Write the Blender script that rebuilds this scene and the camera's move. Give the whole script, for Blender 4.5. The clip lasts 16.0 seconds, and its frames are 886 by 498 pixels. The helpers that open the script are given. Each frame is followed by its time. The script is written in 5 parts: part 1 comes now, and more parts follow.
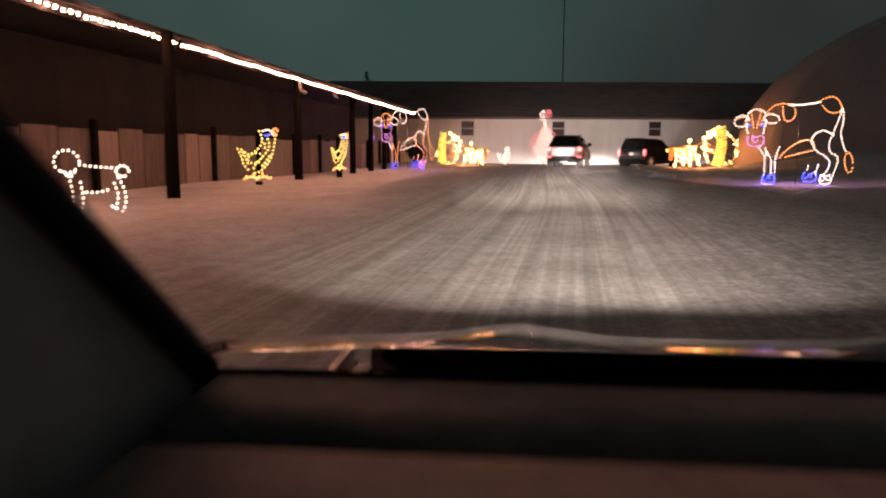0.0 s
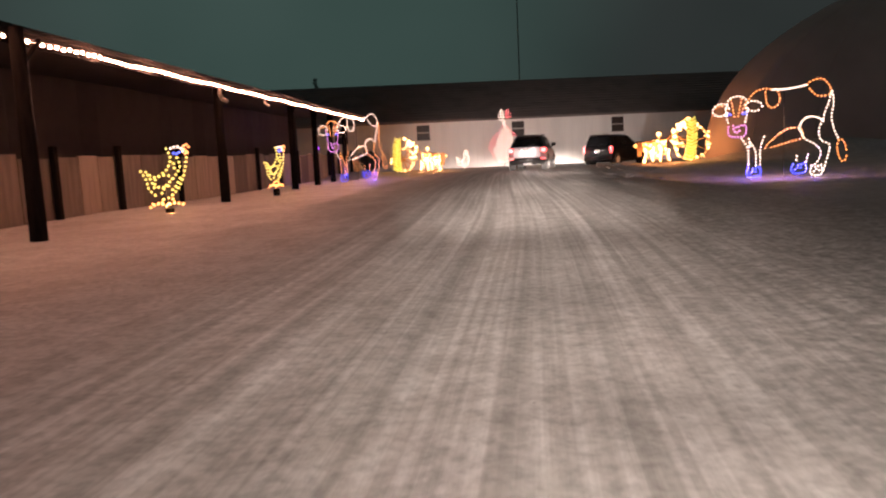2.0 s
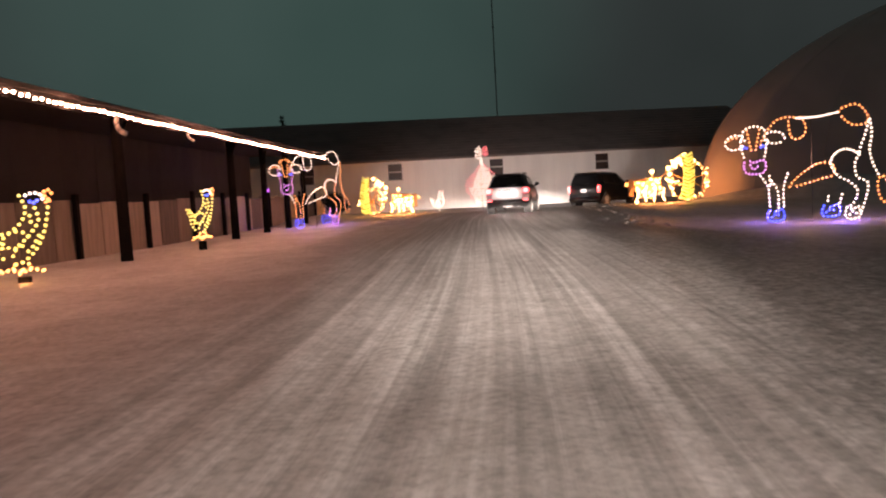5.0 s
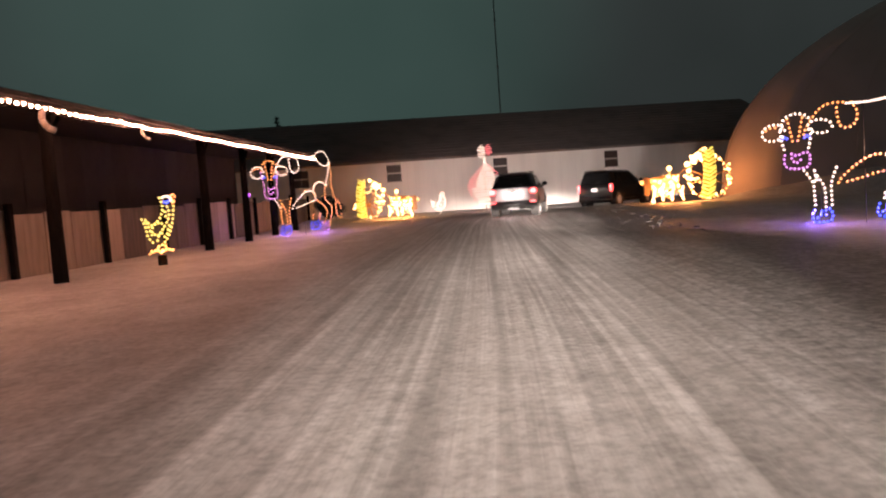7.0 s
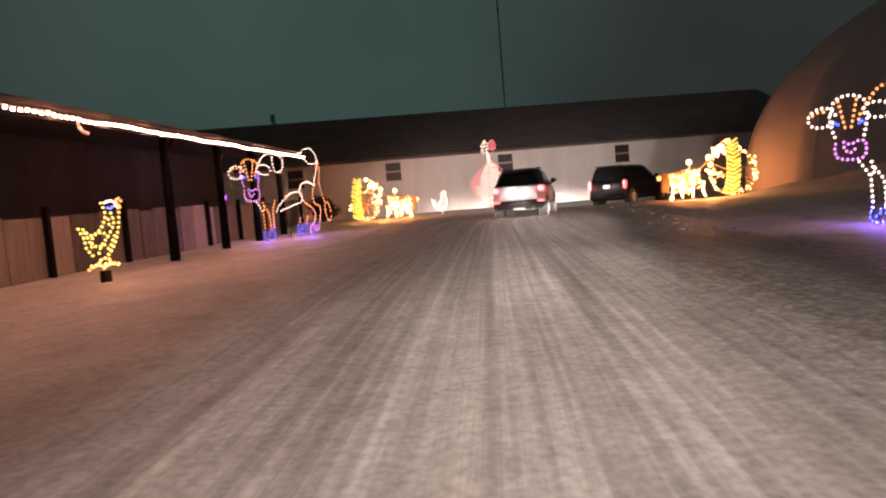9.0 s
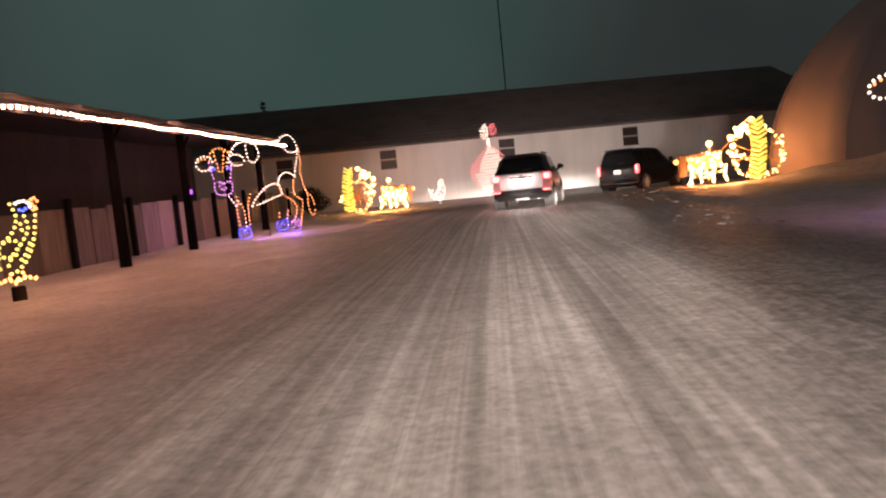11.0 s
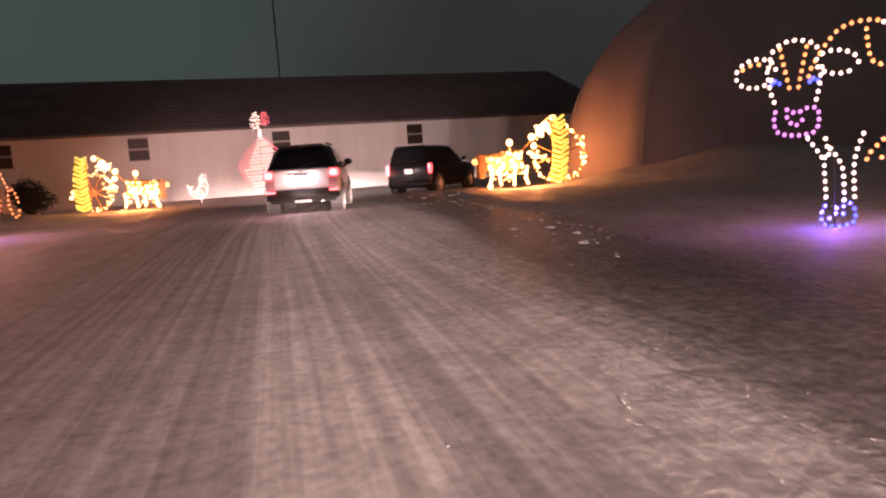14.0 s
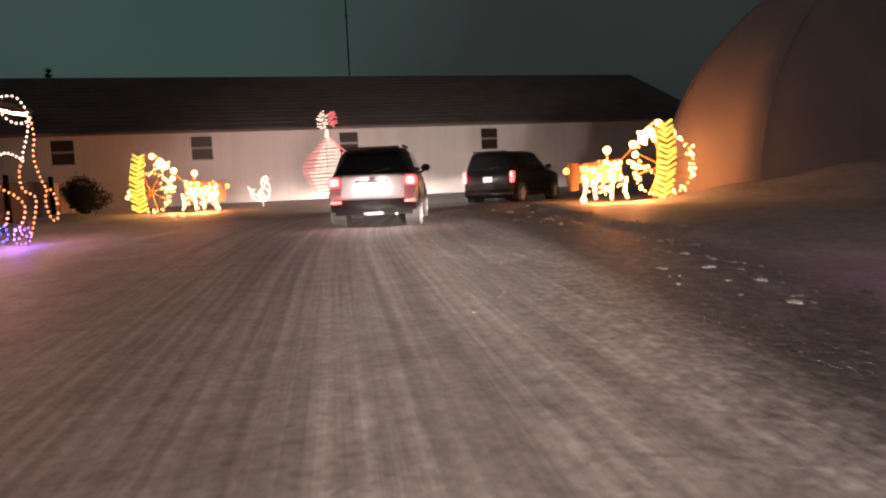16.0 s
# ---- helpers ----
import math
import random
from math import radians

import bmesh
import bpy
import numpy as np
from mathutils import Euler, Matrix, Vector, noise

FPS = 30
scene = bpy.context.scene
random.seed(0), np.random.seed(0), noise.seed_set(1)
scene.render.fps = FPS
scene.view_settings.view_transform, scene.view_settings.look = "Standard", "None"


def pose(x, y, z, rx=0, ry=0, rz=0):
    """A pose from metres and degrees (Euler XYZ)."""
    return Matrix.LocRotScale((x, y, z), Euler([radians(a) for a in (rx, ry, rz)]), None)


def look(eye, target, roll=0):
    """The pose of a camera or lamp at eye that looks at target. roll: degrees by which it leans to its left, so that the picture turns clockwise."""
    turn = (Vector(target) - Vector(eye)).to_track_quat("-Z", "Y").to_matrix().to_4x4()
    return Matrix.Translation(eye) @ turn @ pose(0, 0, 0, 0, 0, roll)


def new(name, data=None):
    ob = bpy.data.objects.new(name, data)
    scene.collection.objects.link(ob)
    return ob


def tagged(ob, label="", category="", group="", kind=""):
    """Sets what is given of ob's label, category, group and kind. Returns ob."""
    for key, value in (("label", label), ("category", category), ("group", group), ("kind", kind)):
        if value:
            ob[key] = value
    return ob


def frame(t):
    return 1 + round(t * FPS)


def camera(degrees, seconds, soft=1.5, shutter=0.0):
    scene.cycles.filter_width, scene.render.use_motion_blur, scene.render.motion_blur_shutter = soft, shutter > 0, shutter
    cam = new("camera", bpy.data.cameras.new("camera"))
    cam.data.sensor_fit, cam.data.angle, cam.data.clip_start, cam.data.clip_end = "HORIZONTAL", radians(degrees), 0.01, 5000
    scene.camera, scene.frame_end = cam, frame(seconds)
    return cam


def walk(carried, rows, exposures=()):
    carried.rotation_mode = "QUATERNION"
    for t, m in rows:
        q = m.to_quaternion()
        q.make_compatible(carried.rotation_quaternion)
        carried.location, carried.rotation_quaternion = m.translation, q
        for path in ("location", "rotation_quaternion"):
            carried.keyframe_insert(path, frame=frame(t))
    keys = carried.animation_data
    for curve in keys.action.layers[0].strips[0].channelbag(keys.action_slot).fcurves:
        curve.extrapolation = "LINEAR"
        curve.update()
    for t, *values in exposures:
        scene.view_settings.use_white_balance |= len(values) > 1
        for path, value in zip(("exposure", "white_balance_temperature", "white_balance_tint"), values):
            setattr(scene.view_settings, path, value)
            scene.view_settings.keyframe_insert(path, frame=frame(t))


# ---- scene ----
cam = camera(61.3, 16.0, soft=2.1, shutter=0.5)
PATH = [
    (0, (-0.903, -1.485, 1.022), (-0.833, 0.497, 0.764), 0.1),
    (0.5, (-0.786, -0.611, 1.039), (-0.69, 1.37, 0.782), -0.5),
    (1, (-0.678, 0.281, 1.05), (-0.56, 2.264, 0.818), -2.8),
    (1.5, (-0.529, 1.111, 1.089), (-0.383, 3.092, 0.853), -3.8),
    (2, (-0.428, 1.914, 1.119), (-0.265, 3.892, 0.871), -2.8),
    (2.5, (-0.269, 2.72, 1.113), (-0.11, 4.698, 0.864), -1.6),
    (3, (-0.091, 3.594, 1.106), (0.062, 5.572, 0.856), -1.3),
    (3.5, (0.031, 4.371, 1.116), (0.207, 6.348, 0.872), -1.4),
    (4, (0.154, 5.132, 1.154), (0.367, 7.113, 0.973), -2.5),
    (6.5, (0.883, 8.704, 1.265), (1.092, 10.688, 1.125), -4.0),
    (7, (0.997, 9.448, 1.252), (1.206, 11.432, 1.107), -4.1),
    (7.5, (1.166, 10.043, 1.265), (1.372, 12.027, 1.12), -4.0),
    (8, (1.338, 10.788, 1.258), (1.534, 12.773, 1.115), -4.2),
    (8.5, (1.471, 11.457, 1.271), (1.662, 13.443, 1.127), -4.5),
    (9, (1.612, 12.267, 1.272), (1.802, 14.252, 1.124), -4.8),
    (11.5, (2.378, 15.906, 1.331), (2.548, 17.889, 1.142), -6.0),
    (12, (2.556, 16.703, 1.317), (2.724, 18.686, 1.115), -6.5),
    (12.5, (2.638, 17.416, 1.311), (2.838, 19.392, 1.076), -7.9),
    (13, (2.831, 18.293, 1.268), (3.143, 20.252, 1.013), -7.9),
    (13.5, (2.946, 18.952, 1.264), (3.492, 20.86, 1.022), -6.5),
    (14, (2.974, 19.73, 1.273), (3.727, 21.568, 1.037), -4.1),
    (14.5, (3.11, 20.379, 1.293), (3.861, 22.221, 1.084), -3.1),
    (15, (3.232, 21.2, 1.317), (3.908, 23.069, 1.097), -3.0),
    (15.5, (3.361, 22.03, 1.349), (3.973, 23.918, 1.103), -3.1),
    (16, (3.512, 22.859, 1.37), (4.114, 24.755, 1.157), -2.6),
]
# the white balance turns redder while the vehicle ahead brakes
TINTS = [(0, 0.0, 6850, 24), (12.0, 0.0, 6850, 24), (12.8, -0.05, 7150, 40), (13.4, 0.0, 7450, 50), (14.6, 0.0, 7400, 47), (15.2, -0.05, 7050, 34), (16, -0.05, 6950, 27)]
walk(cam, [(t, look(eye, target, roll)) for t, eye, target, roll in PATH], TINTS)

# ---- world, sky and large lights ----
world = bpy.data.worlds.new("night_sky")
scene.world = world
world.use_nodes = True
wn, wl = world.node_tree.nodes, world.node_tree.links
wn.clear()
w_out = wn.new("ShaderNodeOutputWorld")
w_bg = wn.new("ShaderNodeBackground")
w_tc = wn.new("ShaderNodeTexCoord")
w_noise = wn.new("ShaderNodeTexNoise")
w_noise.inputs["Scale"].default_value = 2.2
w_noise.inputs["Detail"].default_value = 3.0
w_ramp = wn.new("ShaderNodeValToRGB")
w_ramp.color_ramp.elements[0].position = 0.3
w_ramp.color_ramp.elements[0].color = (0.015, 0.021, 0.020, 1)
w_ramp.color_ramp.elements[1].position = 0.75
w_ramp.color_ramp.elements[1].color = (0.031, 0.042, 0.040, 1)
wl.new(w_tc.outputs["Generated"], w_noise.inputs["Vector"])
wl.new(w_noise.outputs["Fac"], w_ramp.inputs["Fac"])
# greenish glow of a far town, low over the barn
w_dot = wn.new("ShaderNodeVectorMath")
w_dot.operation = "DOT_PRODUCT"
w_dot.inputs[1].default_value = (-0.08, 0.967, 0.242)
wl.new(w_tc.outputs["Generated"], w_dot.inputs[0])
w_lobe = wn.new("ShaderNodeMapRange")
w_lobe.interpolation_type = "SMOOTHSTEP"
w_lobe.inputs["From Min"].default_value, w_lobe.inputs["From Max"].default_value = 0.89, 1.0
wl.new(w_dot.outputs["Value"], w_lobe.inputs["Value"])
w_glow = wn.new("ShaderNodeMix")
w_glow.data_type, w_glow.blend_type = "RGBA", "ADD"
w_glow.inputs["B"].default_value = (0.017, 0.045, 0.037, 1)
wl.new(w_lobe.outputs["Result"], w_glow.inputs["Factor"])
wl.new(w_ramp.outputs["Color"], w_glow.inputs["A"])
wl.new(w_glow.outputs["Result"], w_bg.inputs["Color"])
w_bg.inputs["Strength"].default_value = 1.0
wl.new(w_bg.outputs["Background"], w_out.inputs["Surface"])


def beam(name, eye, target, watts, cone, blend, wide, color, radius=0.02):
    """A headlight: a spot whose cone is stretched sideways."""
    data = bpy.data.lights.new(name, "SPOT")
    data.energy, data.spot_size, data.spot_blend, data.color = watts, radians(cone), blend, color
    data.shadow_soft_size = radius
    ob = new(name, data)
    ob.matrix_world = look(eye, target) @ Matrix.Diagonal((wide, 1, 1, 1))
    return ob


COOL = (1.0, 0.90, 0.78)
WHITE = (1.0, 0.93, 0.84)
# low beams of the car that films: a level throw, and fans that fall on the drive ever farther off
for s in (-0.62, 0.62):
    lamp = (-0.25 + s, 0.72, 0.64)
    for k in range(4):
        way = radians(10.0 + 2.8 * (k - 1.5) + (0.7 if s > 0 else -0.7))
        beam("headlight_beam", lamp, (lamp[0] + 36 * math.sin(way), lamp[1] + 36 * math.cos(way), -0.18), 52000 if k in (1, 2) else 30000, 4.2, 1.0, 1.5, COOL)
    for reach, fall, cone, watts in ((5.5, 0.60, 18.0, 1500), (8, 0.57, 9.5, 2800), (12, 0.53, 5.8, 7500), (18, 0.47, 3.5, 15000), (25, 0.43, 2.2, 78000), (33, 0.42, 1.6, 300000)):
        way = radians(12.0 if reach > 30 else 10.4)
        beam("headlight_fan", lamp, (lamp[0] + reach * math.sin(way), lamp[1] + reach * math.cos(way), lamp[2] - fall), watts, cone, 1.0, 3.2 if reach > 20 else 5.0, COOL)
# headlights of the two vehicles ahead, which reach the white barn
for s in (-0.65, 0.65):
    for turn in (-9, 0, 9):
        way = radians(24.0 + turn)
        beam("headlight_beam", (8.7 + s, 43.0 - 0.34 * s, 0.95), (8.7 + s + 26 * math.sin(way), 43.0 + 26 * math.cos(way), -0.2), 8500, 5.4, 0.5, 2.2, WHITE)
    # wide fill, added to lift the barn wall above the beams
    beam("headlight_fill", (8.7 + s, 43.0 - 0.34 * s, 0.95), (14.5 + s, 66.7, 1.6), 3900, 32, 1.0, 2.6, WHITE)
    beam("headlight_beam", (17.0 + 0.66 * s, 51.9 - 0.72 * s, 0.85), (22.5 + s, 66.7, -0.1), 6000, 9, 0.5, 2.6, WHITE)
    # second wide fill, added where the black vehicle shadows the barn
    beam("headlight_fill", (17.0 + 0.66 * s, 51.9 - 0.72 * s, 0.85), (24.0 + s, 66.7, 1.8), 6800, 68, 1.0, 2.0, WHITE)


def cluster_glow(name, at, watts, color, radius=0.03):
    """An unseen point lamp: light that clustered bulbs throw on the snow, or fill."""
    data = bpy.data.lights.new(name, "POINT")
    data.energy, data.color, data.shadow_soft_size = watts, color, radius
    new(name, data).location = at


# ---- materials ----
def material(name, color, rough=0.6, metal=0.0, vary=0.25, scale=6.0, fine=60.0, bump=0.15, spec=0.5, coat=0.0, stretch=(1, 1, 1)):
    m = bpy.data.materials.new(name)
    m.use_nodes = True
    n, l = m.node_tree.nodes, m.node_tree.links
    b = n["Principled BSDF"]
    tc = n.new("ShaderNodeTexCoord")
    mp = n.new("ShaderNodeMapping")
    mp.inputs["Scale"].default_value = stretch
    l.new(tc.outputs["Object"], mp.inputs["Vector"])
    big, small = n.new("ShaderNodeTexNoise"), n.new("ShaderNodeTexNoise")
    big.inputs["Scale"].default_value, small.inputs["Scale"].default_value = scale, fine
    big.inputs["Detail"].default_value, small.inputs["Detail"].default_value = 5, 3
    l.new(mp.outputs["Vector"], big.inputs["Vector"])
    l.new(mp.outputs["Vector"], small.inputs["Vector"])
    info = n.new("ShaderNodeObjectInfo")
    add = n.new("ShaderNodeMath")
    add.operation = "ADD"
    l.new(big.outputs["Fac"], add.inputs[0])
    mul = n.new("ShaderNodeMath")
    mul.operation = "MULTIPLY_ADD"
    mul.inputs[1].default_value, mul.inputs[2].default_value = 0.35, -0.15
    l.new(info.outputs["Random"], mul.inputs[0])
    l.new(mul.outputs["Value"], add.inputs[1])
    ramp = n.new("ShaderNodeValToRGB")
    lo = [max(0.0, c * (1 - vary)) for c in color]
    hi = [min(1.0, c * (1 + vary)) for c in color]
    ramp.color_ramp.elements[0].position, ramp.color_ramp.elements[1].position = 0.28, 0.72
    ramp.color_ramp.elements[0].color, ramp.color_ramp.elements[1].color = (*lo, 1), (*hi, 1)
    l.new(add.outputs["Value"], ramp.inputs["Fac"])
    l.new(ramp.outputs["Color"], b.inputs["Base Color"])
    b.inputs["Roughness"].default_value, b.inputs["Metallic"].default_value = rough, metal
    b.inputs["Specular IOR Level"].default_value = spec
    b.inputs["Coat Weight"].default_value = coat
    if bump:
        bm_ = n.new("ShaderNodeBump")
        bm_.inputs["Strength"].default_value, bm_.inputs["Distance"].default_value = bump, 0.02
        mixh = n.new("ShaderNodeMath")
        mixh.operation = "ADD"
        l.new(big.outputs["Fac"], mixh.inputs[0])
        l.new(small.outputs["Fac"], mixh.inputs[1])
        l.new(mixh.outputs["Value"], bm_.inputs["Height"])
        l.new(bm_.outputs["Normal"], b.inputs["Normal"])
    return m


def vary_by_piece(mat, low, high):
    """Lets each piece that shares a material differ a little in tone."""
    n, l = mat.node_tree.nodes, mat.node_tree.links
    base = n["Principled BSDF"].inputs["Base Color"]
    info, span, mul = n.new("ShaderNodeObjectInfo"), n.new("ShaderNodeMapRange"), n.new("ShaderNodeMix")
    mul.data_type, mul.blend_type = "RGBA", "MULTIPLY"
    span.inputs["To Min"].default_value, span.inputs["To Max"].default_value = low, high
    mul.inputs["Factor"].default_value = 1.0
    source = base.links[0].from_socket
    l.new(info.outputs["Random"], span.inputs["Value"])
    l.new(source, mul.inputs["A"])
    l.new(span.outputs["Result"], mul.inputs["B"])
    l.new(mul.outputs["Result"], base)


def glow(name, color, strength):
    m = bpy.data.materials.new(name)
    m.use_nodes = True
    b = m.node_tree.nodes["Principled BSDF"]
    b.inputs["Base Color"].default_value = (*[0.5 + 0.4 * c for c in color], 1)
    b.inputs["Emission Color"].default_value = (*color, 1)
    b.inputs["Emission Strength"].default_value = strength
    b.inputs["Roughness"].default_value = 0.3
    return m


def snow_material():
    """Packed, driven snow: streaks run along the drive (v), ruts across it (u)."""
    m = bpy.data.materials.new("snow")
    m.use_nodes = True
    n, l = m.node_tree.nodes, m.node_tree.links
    b = n["Principled BSDF"]
    uv = n.new("ShaderNodeUVMap")
    mp = n.new("ShaderNodeMapping")
    mp.inputs["Scale"].default_value = (3.0, 0.045, 1)
    l.new(uv.outputs["UV"], mp.inputs["Vector"])
    streak = n.new("ShaderNodeTexNoise")
    streak.inputs["Scale"].default_value, streak.inputs["Detail"].default_value, streak.inputs["Roughness"].default_value = 1.5, 5, 0.62
    l.new(mp.outputs["Vector"], streak.inputs["Vector"])
    tc = n.new("ShaderNodeTexCoord")
    patch = n.new("ShaderNodeTexNoise")
    patch.inputs["Scale"].default_value, patch.inputs["Detail"].default_value = 0.5, 6
    l.new(tc.outputs["Object"], patch.inputs["Vector"])
    grain = n.new("ShaderNodeTexNoise")
    grain.inputs["Scale"].default_value, grain.inputs["Detail"].default_value, grain.inputs["Roughness"].default_value = 15.0, 8, 0.65
    l.new(tc.outputs["Object"], grain.inputs["Vector"])
    # the drive itself is dirtier and more streaked than the verges
    sep = n.new("ShaderNodeSeparateXYZ")
    l.new(uv.outputs["UV"], sep.inputs["Vector"])
    ab = n.new("ShaderNodeMath")
    ab.operation = "ABSOLUTE"
    l.new(sep.outputs["X"], ab.inputs[0])
    road = n.new("ShaderNodeMapRange")
    road.inputs["From Min"].default_value, road.inputs["From Max"].default_value = 1.6, 4.2
    road.interpolation_type = "SMOOTHSTEP"
    road.inputs["To Min"].default_value, road.inputs["To Max"].default_value = 1.0, 0.0
    l.new(ab.outputs["Value"], road.inputs["Value"])
    ramp = n.new("ShaderNodeValToRGB")
    ramp.color_ramp.elements[0].position, ramp.color_ramp.elements[1].position = 0.41, 0.59
    ramp.color_ramp.elements[0].color, ramp.color_ramp.elements[1].color = (0.56, 0.55, 0.53, 1), (0.78, 0.77, 0.75, 1)
    l.new(streak.outputs["Fac"], ramp.inputs["Fac"])
    verge = n.new("ShaderNodeValToRGB")
    verge.color_ramp.elements[0].position, verge.color_ramp.elements[1].position = 0.3, 0.7
    verge.color_ramp.elements[0].color, verge.color_ramp.elements[1].color = (0.64, 0.62, 0.60, 1), (0.86, 0.85, 0.83, 1)
    l.new(patch.outputs["Fac"], verge.inputs["Fac"])
    mix = n.new("ShaderNodeMix")
    mix.data_type = "RGBA"
    l.new(road.outputs["Result"], mix.inputs["Factor"])
    l.new(verge.outputs["Color"], mix.inputs["A"])
    l.new(ramp.outputs["Color"], mix.inputs["B"])
    # chewed, lumpy snow on one side of the ruts
    lumps = n.new("ShaderNodeTexNoise")
    lumps.inputs["Scale"].default_value, lumps.inputs["Detail"].default_value, lumps.inputs["Roughness"].default_value = 7.5, 6, 0.68
    l.new(tc.outputs["Object"], lumps.inputs["Vector"])
    lump_ramp = n.new("ShaderNodeValToRGB")
    lump_ramp.color_ramp.elements[0].position, lump_ramp.color_ramp.elements[1].position = 0.42, 0.66
    lump_ramp.color_ramp.elements[0].color, lump_ramp.color_ramp.elements[1].color = (0.34, 0.335, 0.32, 1), (0.86, 0.85, 0.83, 1)
    l.new(lumps.outputs["Fac"], lump_ramp.inputs["Fac"])
    band = n.new("ShaderNodeMapRange")
    band.inputs["From Min"].default_value, band.inputs["From Max"].default_value = 0.4, 2.4
    band.interpolation_type = "SMOOTHSTEP"
    l.new(sep.outputs["X"], band.inputs["Value"])
    band2 = n.new("ShaderNodeMapRange")
    band2.inputs["From Min"].default_value, band2.inputs["From Max"].default_value = 6.8, 4.2
    band2.interpolation_type = "SMOOTHSTEP"
    l.new(sep.outputs["X"], band2.inputs["Value"])
    both = n.new("ShaderNodeMath")
    both.operation = "MULTIPLY"
    l.new(band.outputs["Result"], both.inputs[0])
    l.new(band2.outputs["Result"], both.inputs[1])
    some = n.new("ShaderNodeMath")
    some.operation = "MULTIPLY"
    some.inputs[1].default_value = 0.7
    l.new(both.outputs["Value"], some.inputs[0])
    mix2 = n.new("ShaderNodeMix")
    mix2.data_type = "RGBA"
    l.new(some.outputs["Value"], mix2.inputs["Factor"])
    l.new(mix.outputs["Result"], mix2.inputs["A"])
    l.new(lump_ramp.outputs["Color"], mix2.inputs["B"])
    # crushed, uneven grain over all of it, at two sizes
    fleck = n.new("ShaderNodeValToRGB")
    fleck.color_ramp.elements[0].position, fleck.color_ramp.elements[1].position = 0.34, 0.60
    fleck.color_ramp.elements[0].color, fleck.color_ramp.elements[1].color = (0.60, 0.60, 0.60, 1), (1, 1, 1, 1)
    l.new(grain.outputs["Fac"], fleck.inputs["Fac"])
    blot = n.new("ShaderNodeTexNoise")
    blot.inputs["Scale"].default_value, blot.inputs["Detail"].default_value = 3.4, 8
    l.new(tc.outputs["Object"], blot.inputs["Vector"])
    blot_ramp = n.new("ShaderNodeValToRGB")
    blot_ramp.color_ramp.elements[0].position, blot_ramp.color_ramp.elements[1].position = 0.36, 0.60
    blot_ramp.color_ramp.elements[0].color, blot_ramp.color_ramp.elements[1].color = (0.80, 0.79, 0.78, 1), (1, 1, 1, 1)
    l.new(blot.outputs["Fac"], blot_ramp.inputs["Fac"])
    # narrow ridges that tyres left along the drive, their shine put into the colour
    mp_fine = n.new("ShaderNodeMapping")
    mp_fine.inputs["Scale"].default_value = (13.0, 0.09, 1)
    l.new(uv.outputs["UV"], mp_fine.inputs["Vector"])
    ridge = n.new("ShaderNodeTexNoise")
    ridge.inputs["Scale"].default_value, ridge.inputs["Detail"].default_value = 1.0, 4
    l.new(mp_fine.outputs["Vector"], ridge.inputs["Vector"])
    ridge_shine = n.new("ShaderNodeValToRGB")
    ridge_shine.color_ramp.elements[0].position, ridge_shine.color_ramp.elements[1].position = 0.44, 0.60
    ridge_shine.color_ramp.elements[0].color, ridge_shine.color_ramp.elements[1].color = (0.80, 0.79, 0.78, 1), (1, 1, 1, 1)
    l.new(ridge.outputs["Fac"], ridge_shine.inputs["Fac"])
    last = mix2.outputs["Result"]
    for layer in (fleck, blot_ramp, ridge_shine):
        mul = n.new("ShaderNodeMix")
        mul.data_type, mul.blend_type = "RGBA", "MULTIPLY"
        mul.inputs["Factor"].default_value = 0.85
        if layer is ridge_shine:
            l.new(road.outputs["Result"], mul.inputs["Factor"])
        l.new(last, mul.inputs["A"])
        l.new(layer.outputs["Color"], mul.inputs["B"])
        last = mul.outputs["Result"]
    l.new(last, b.inputs["Base Color"])
    b.inputs["Roughness"].default_value = 0.62
    b.inputs["Specular IOR Level"].default_value = 0.35
    # relief in metres: ruts, crumbs everywhere and lumps on the chewed side
    height = None
    for source, mask, metres in ((streak, road, 0.008), (ridge, road, 0.0035), (grain, None, 0.0016), (blot, None, 0.0015), (lumps, both, 0.016)):
        part_h = n.new("ShaderNodeMath")
        part_h.operation = "MULTIPLY_ADD"
        part_h.inputs[1].default_value, part_h.inputs[2].default_value = metres, -0.5 * metres
        l.new(source.outputs["Fac"], part_h.inputs[0])
        value = part_h.outputs["Value"]
        if mask:
            masked = n.new("ShaderNodeMath")
            masked.operation = "MULTIPLY"
            l.new(value, masked.inputs[0])
            l.new(mask.outputs[0], masked.inputs[1])
            value = masked.outputs["Value"]
        if height is not None:
            total = n.new("ShaderNodeMath")
            total.operation = "ADD"
            l.new(height, total.inputs[0])
            l.new(value, total.inputs[1])
            value = total.outputs["Value"]
        height = value
    bp = n.new("ShaderNodeBump")
    bp.inputs["Strength"].default_value, bp.inputs["Distance"].default_value = 0.6, 1.0
    l.new(height, bp.inputs["Height"])
    l.new(bp.outputs["Normal"], b.inputs["Normal"])
    return m


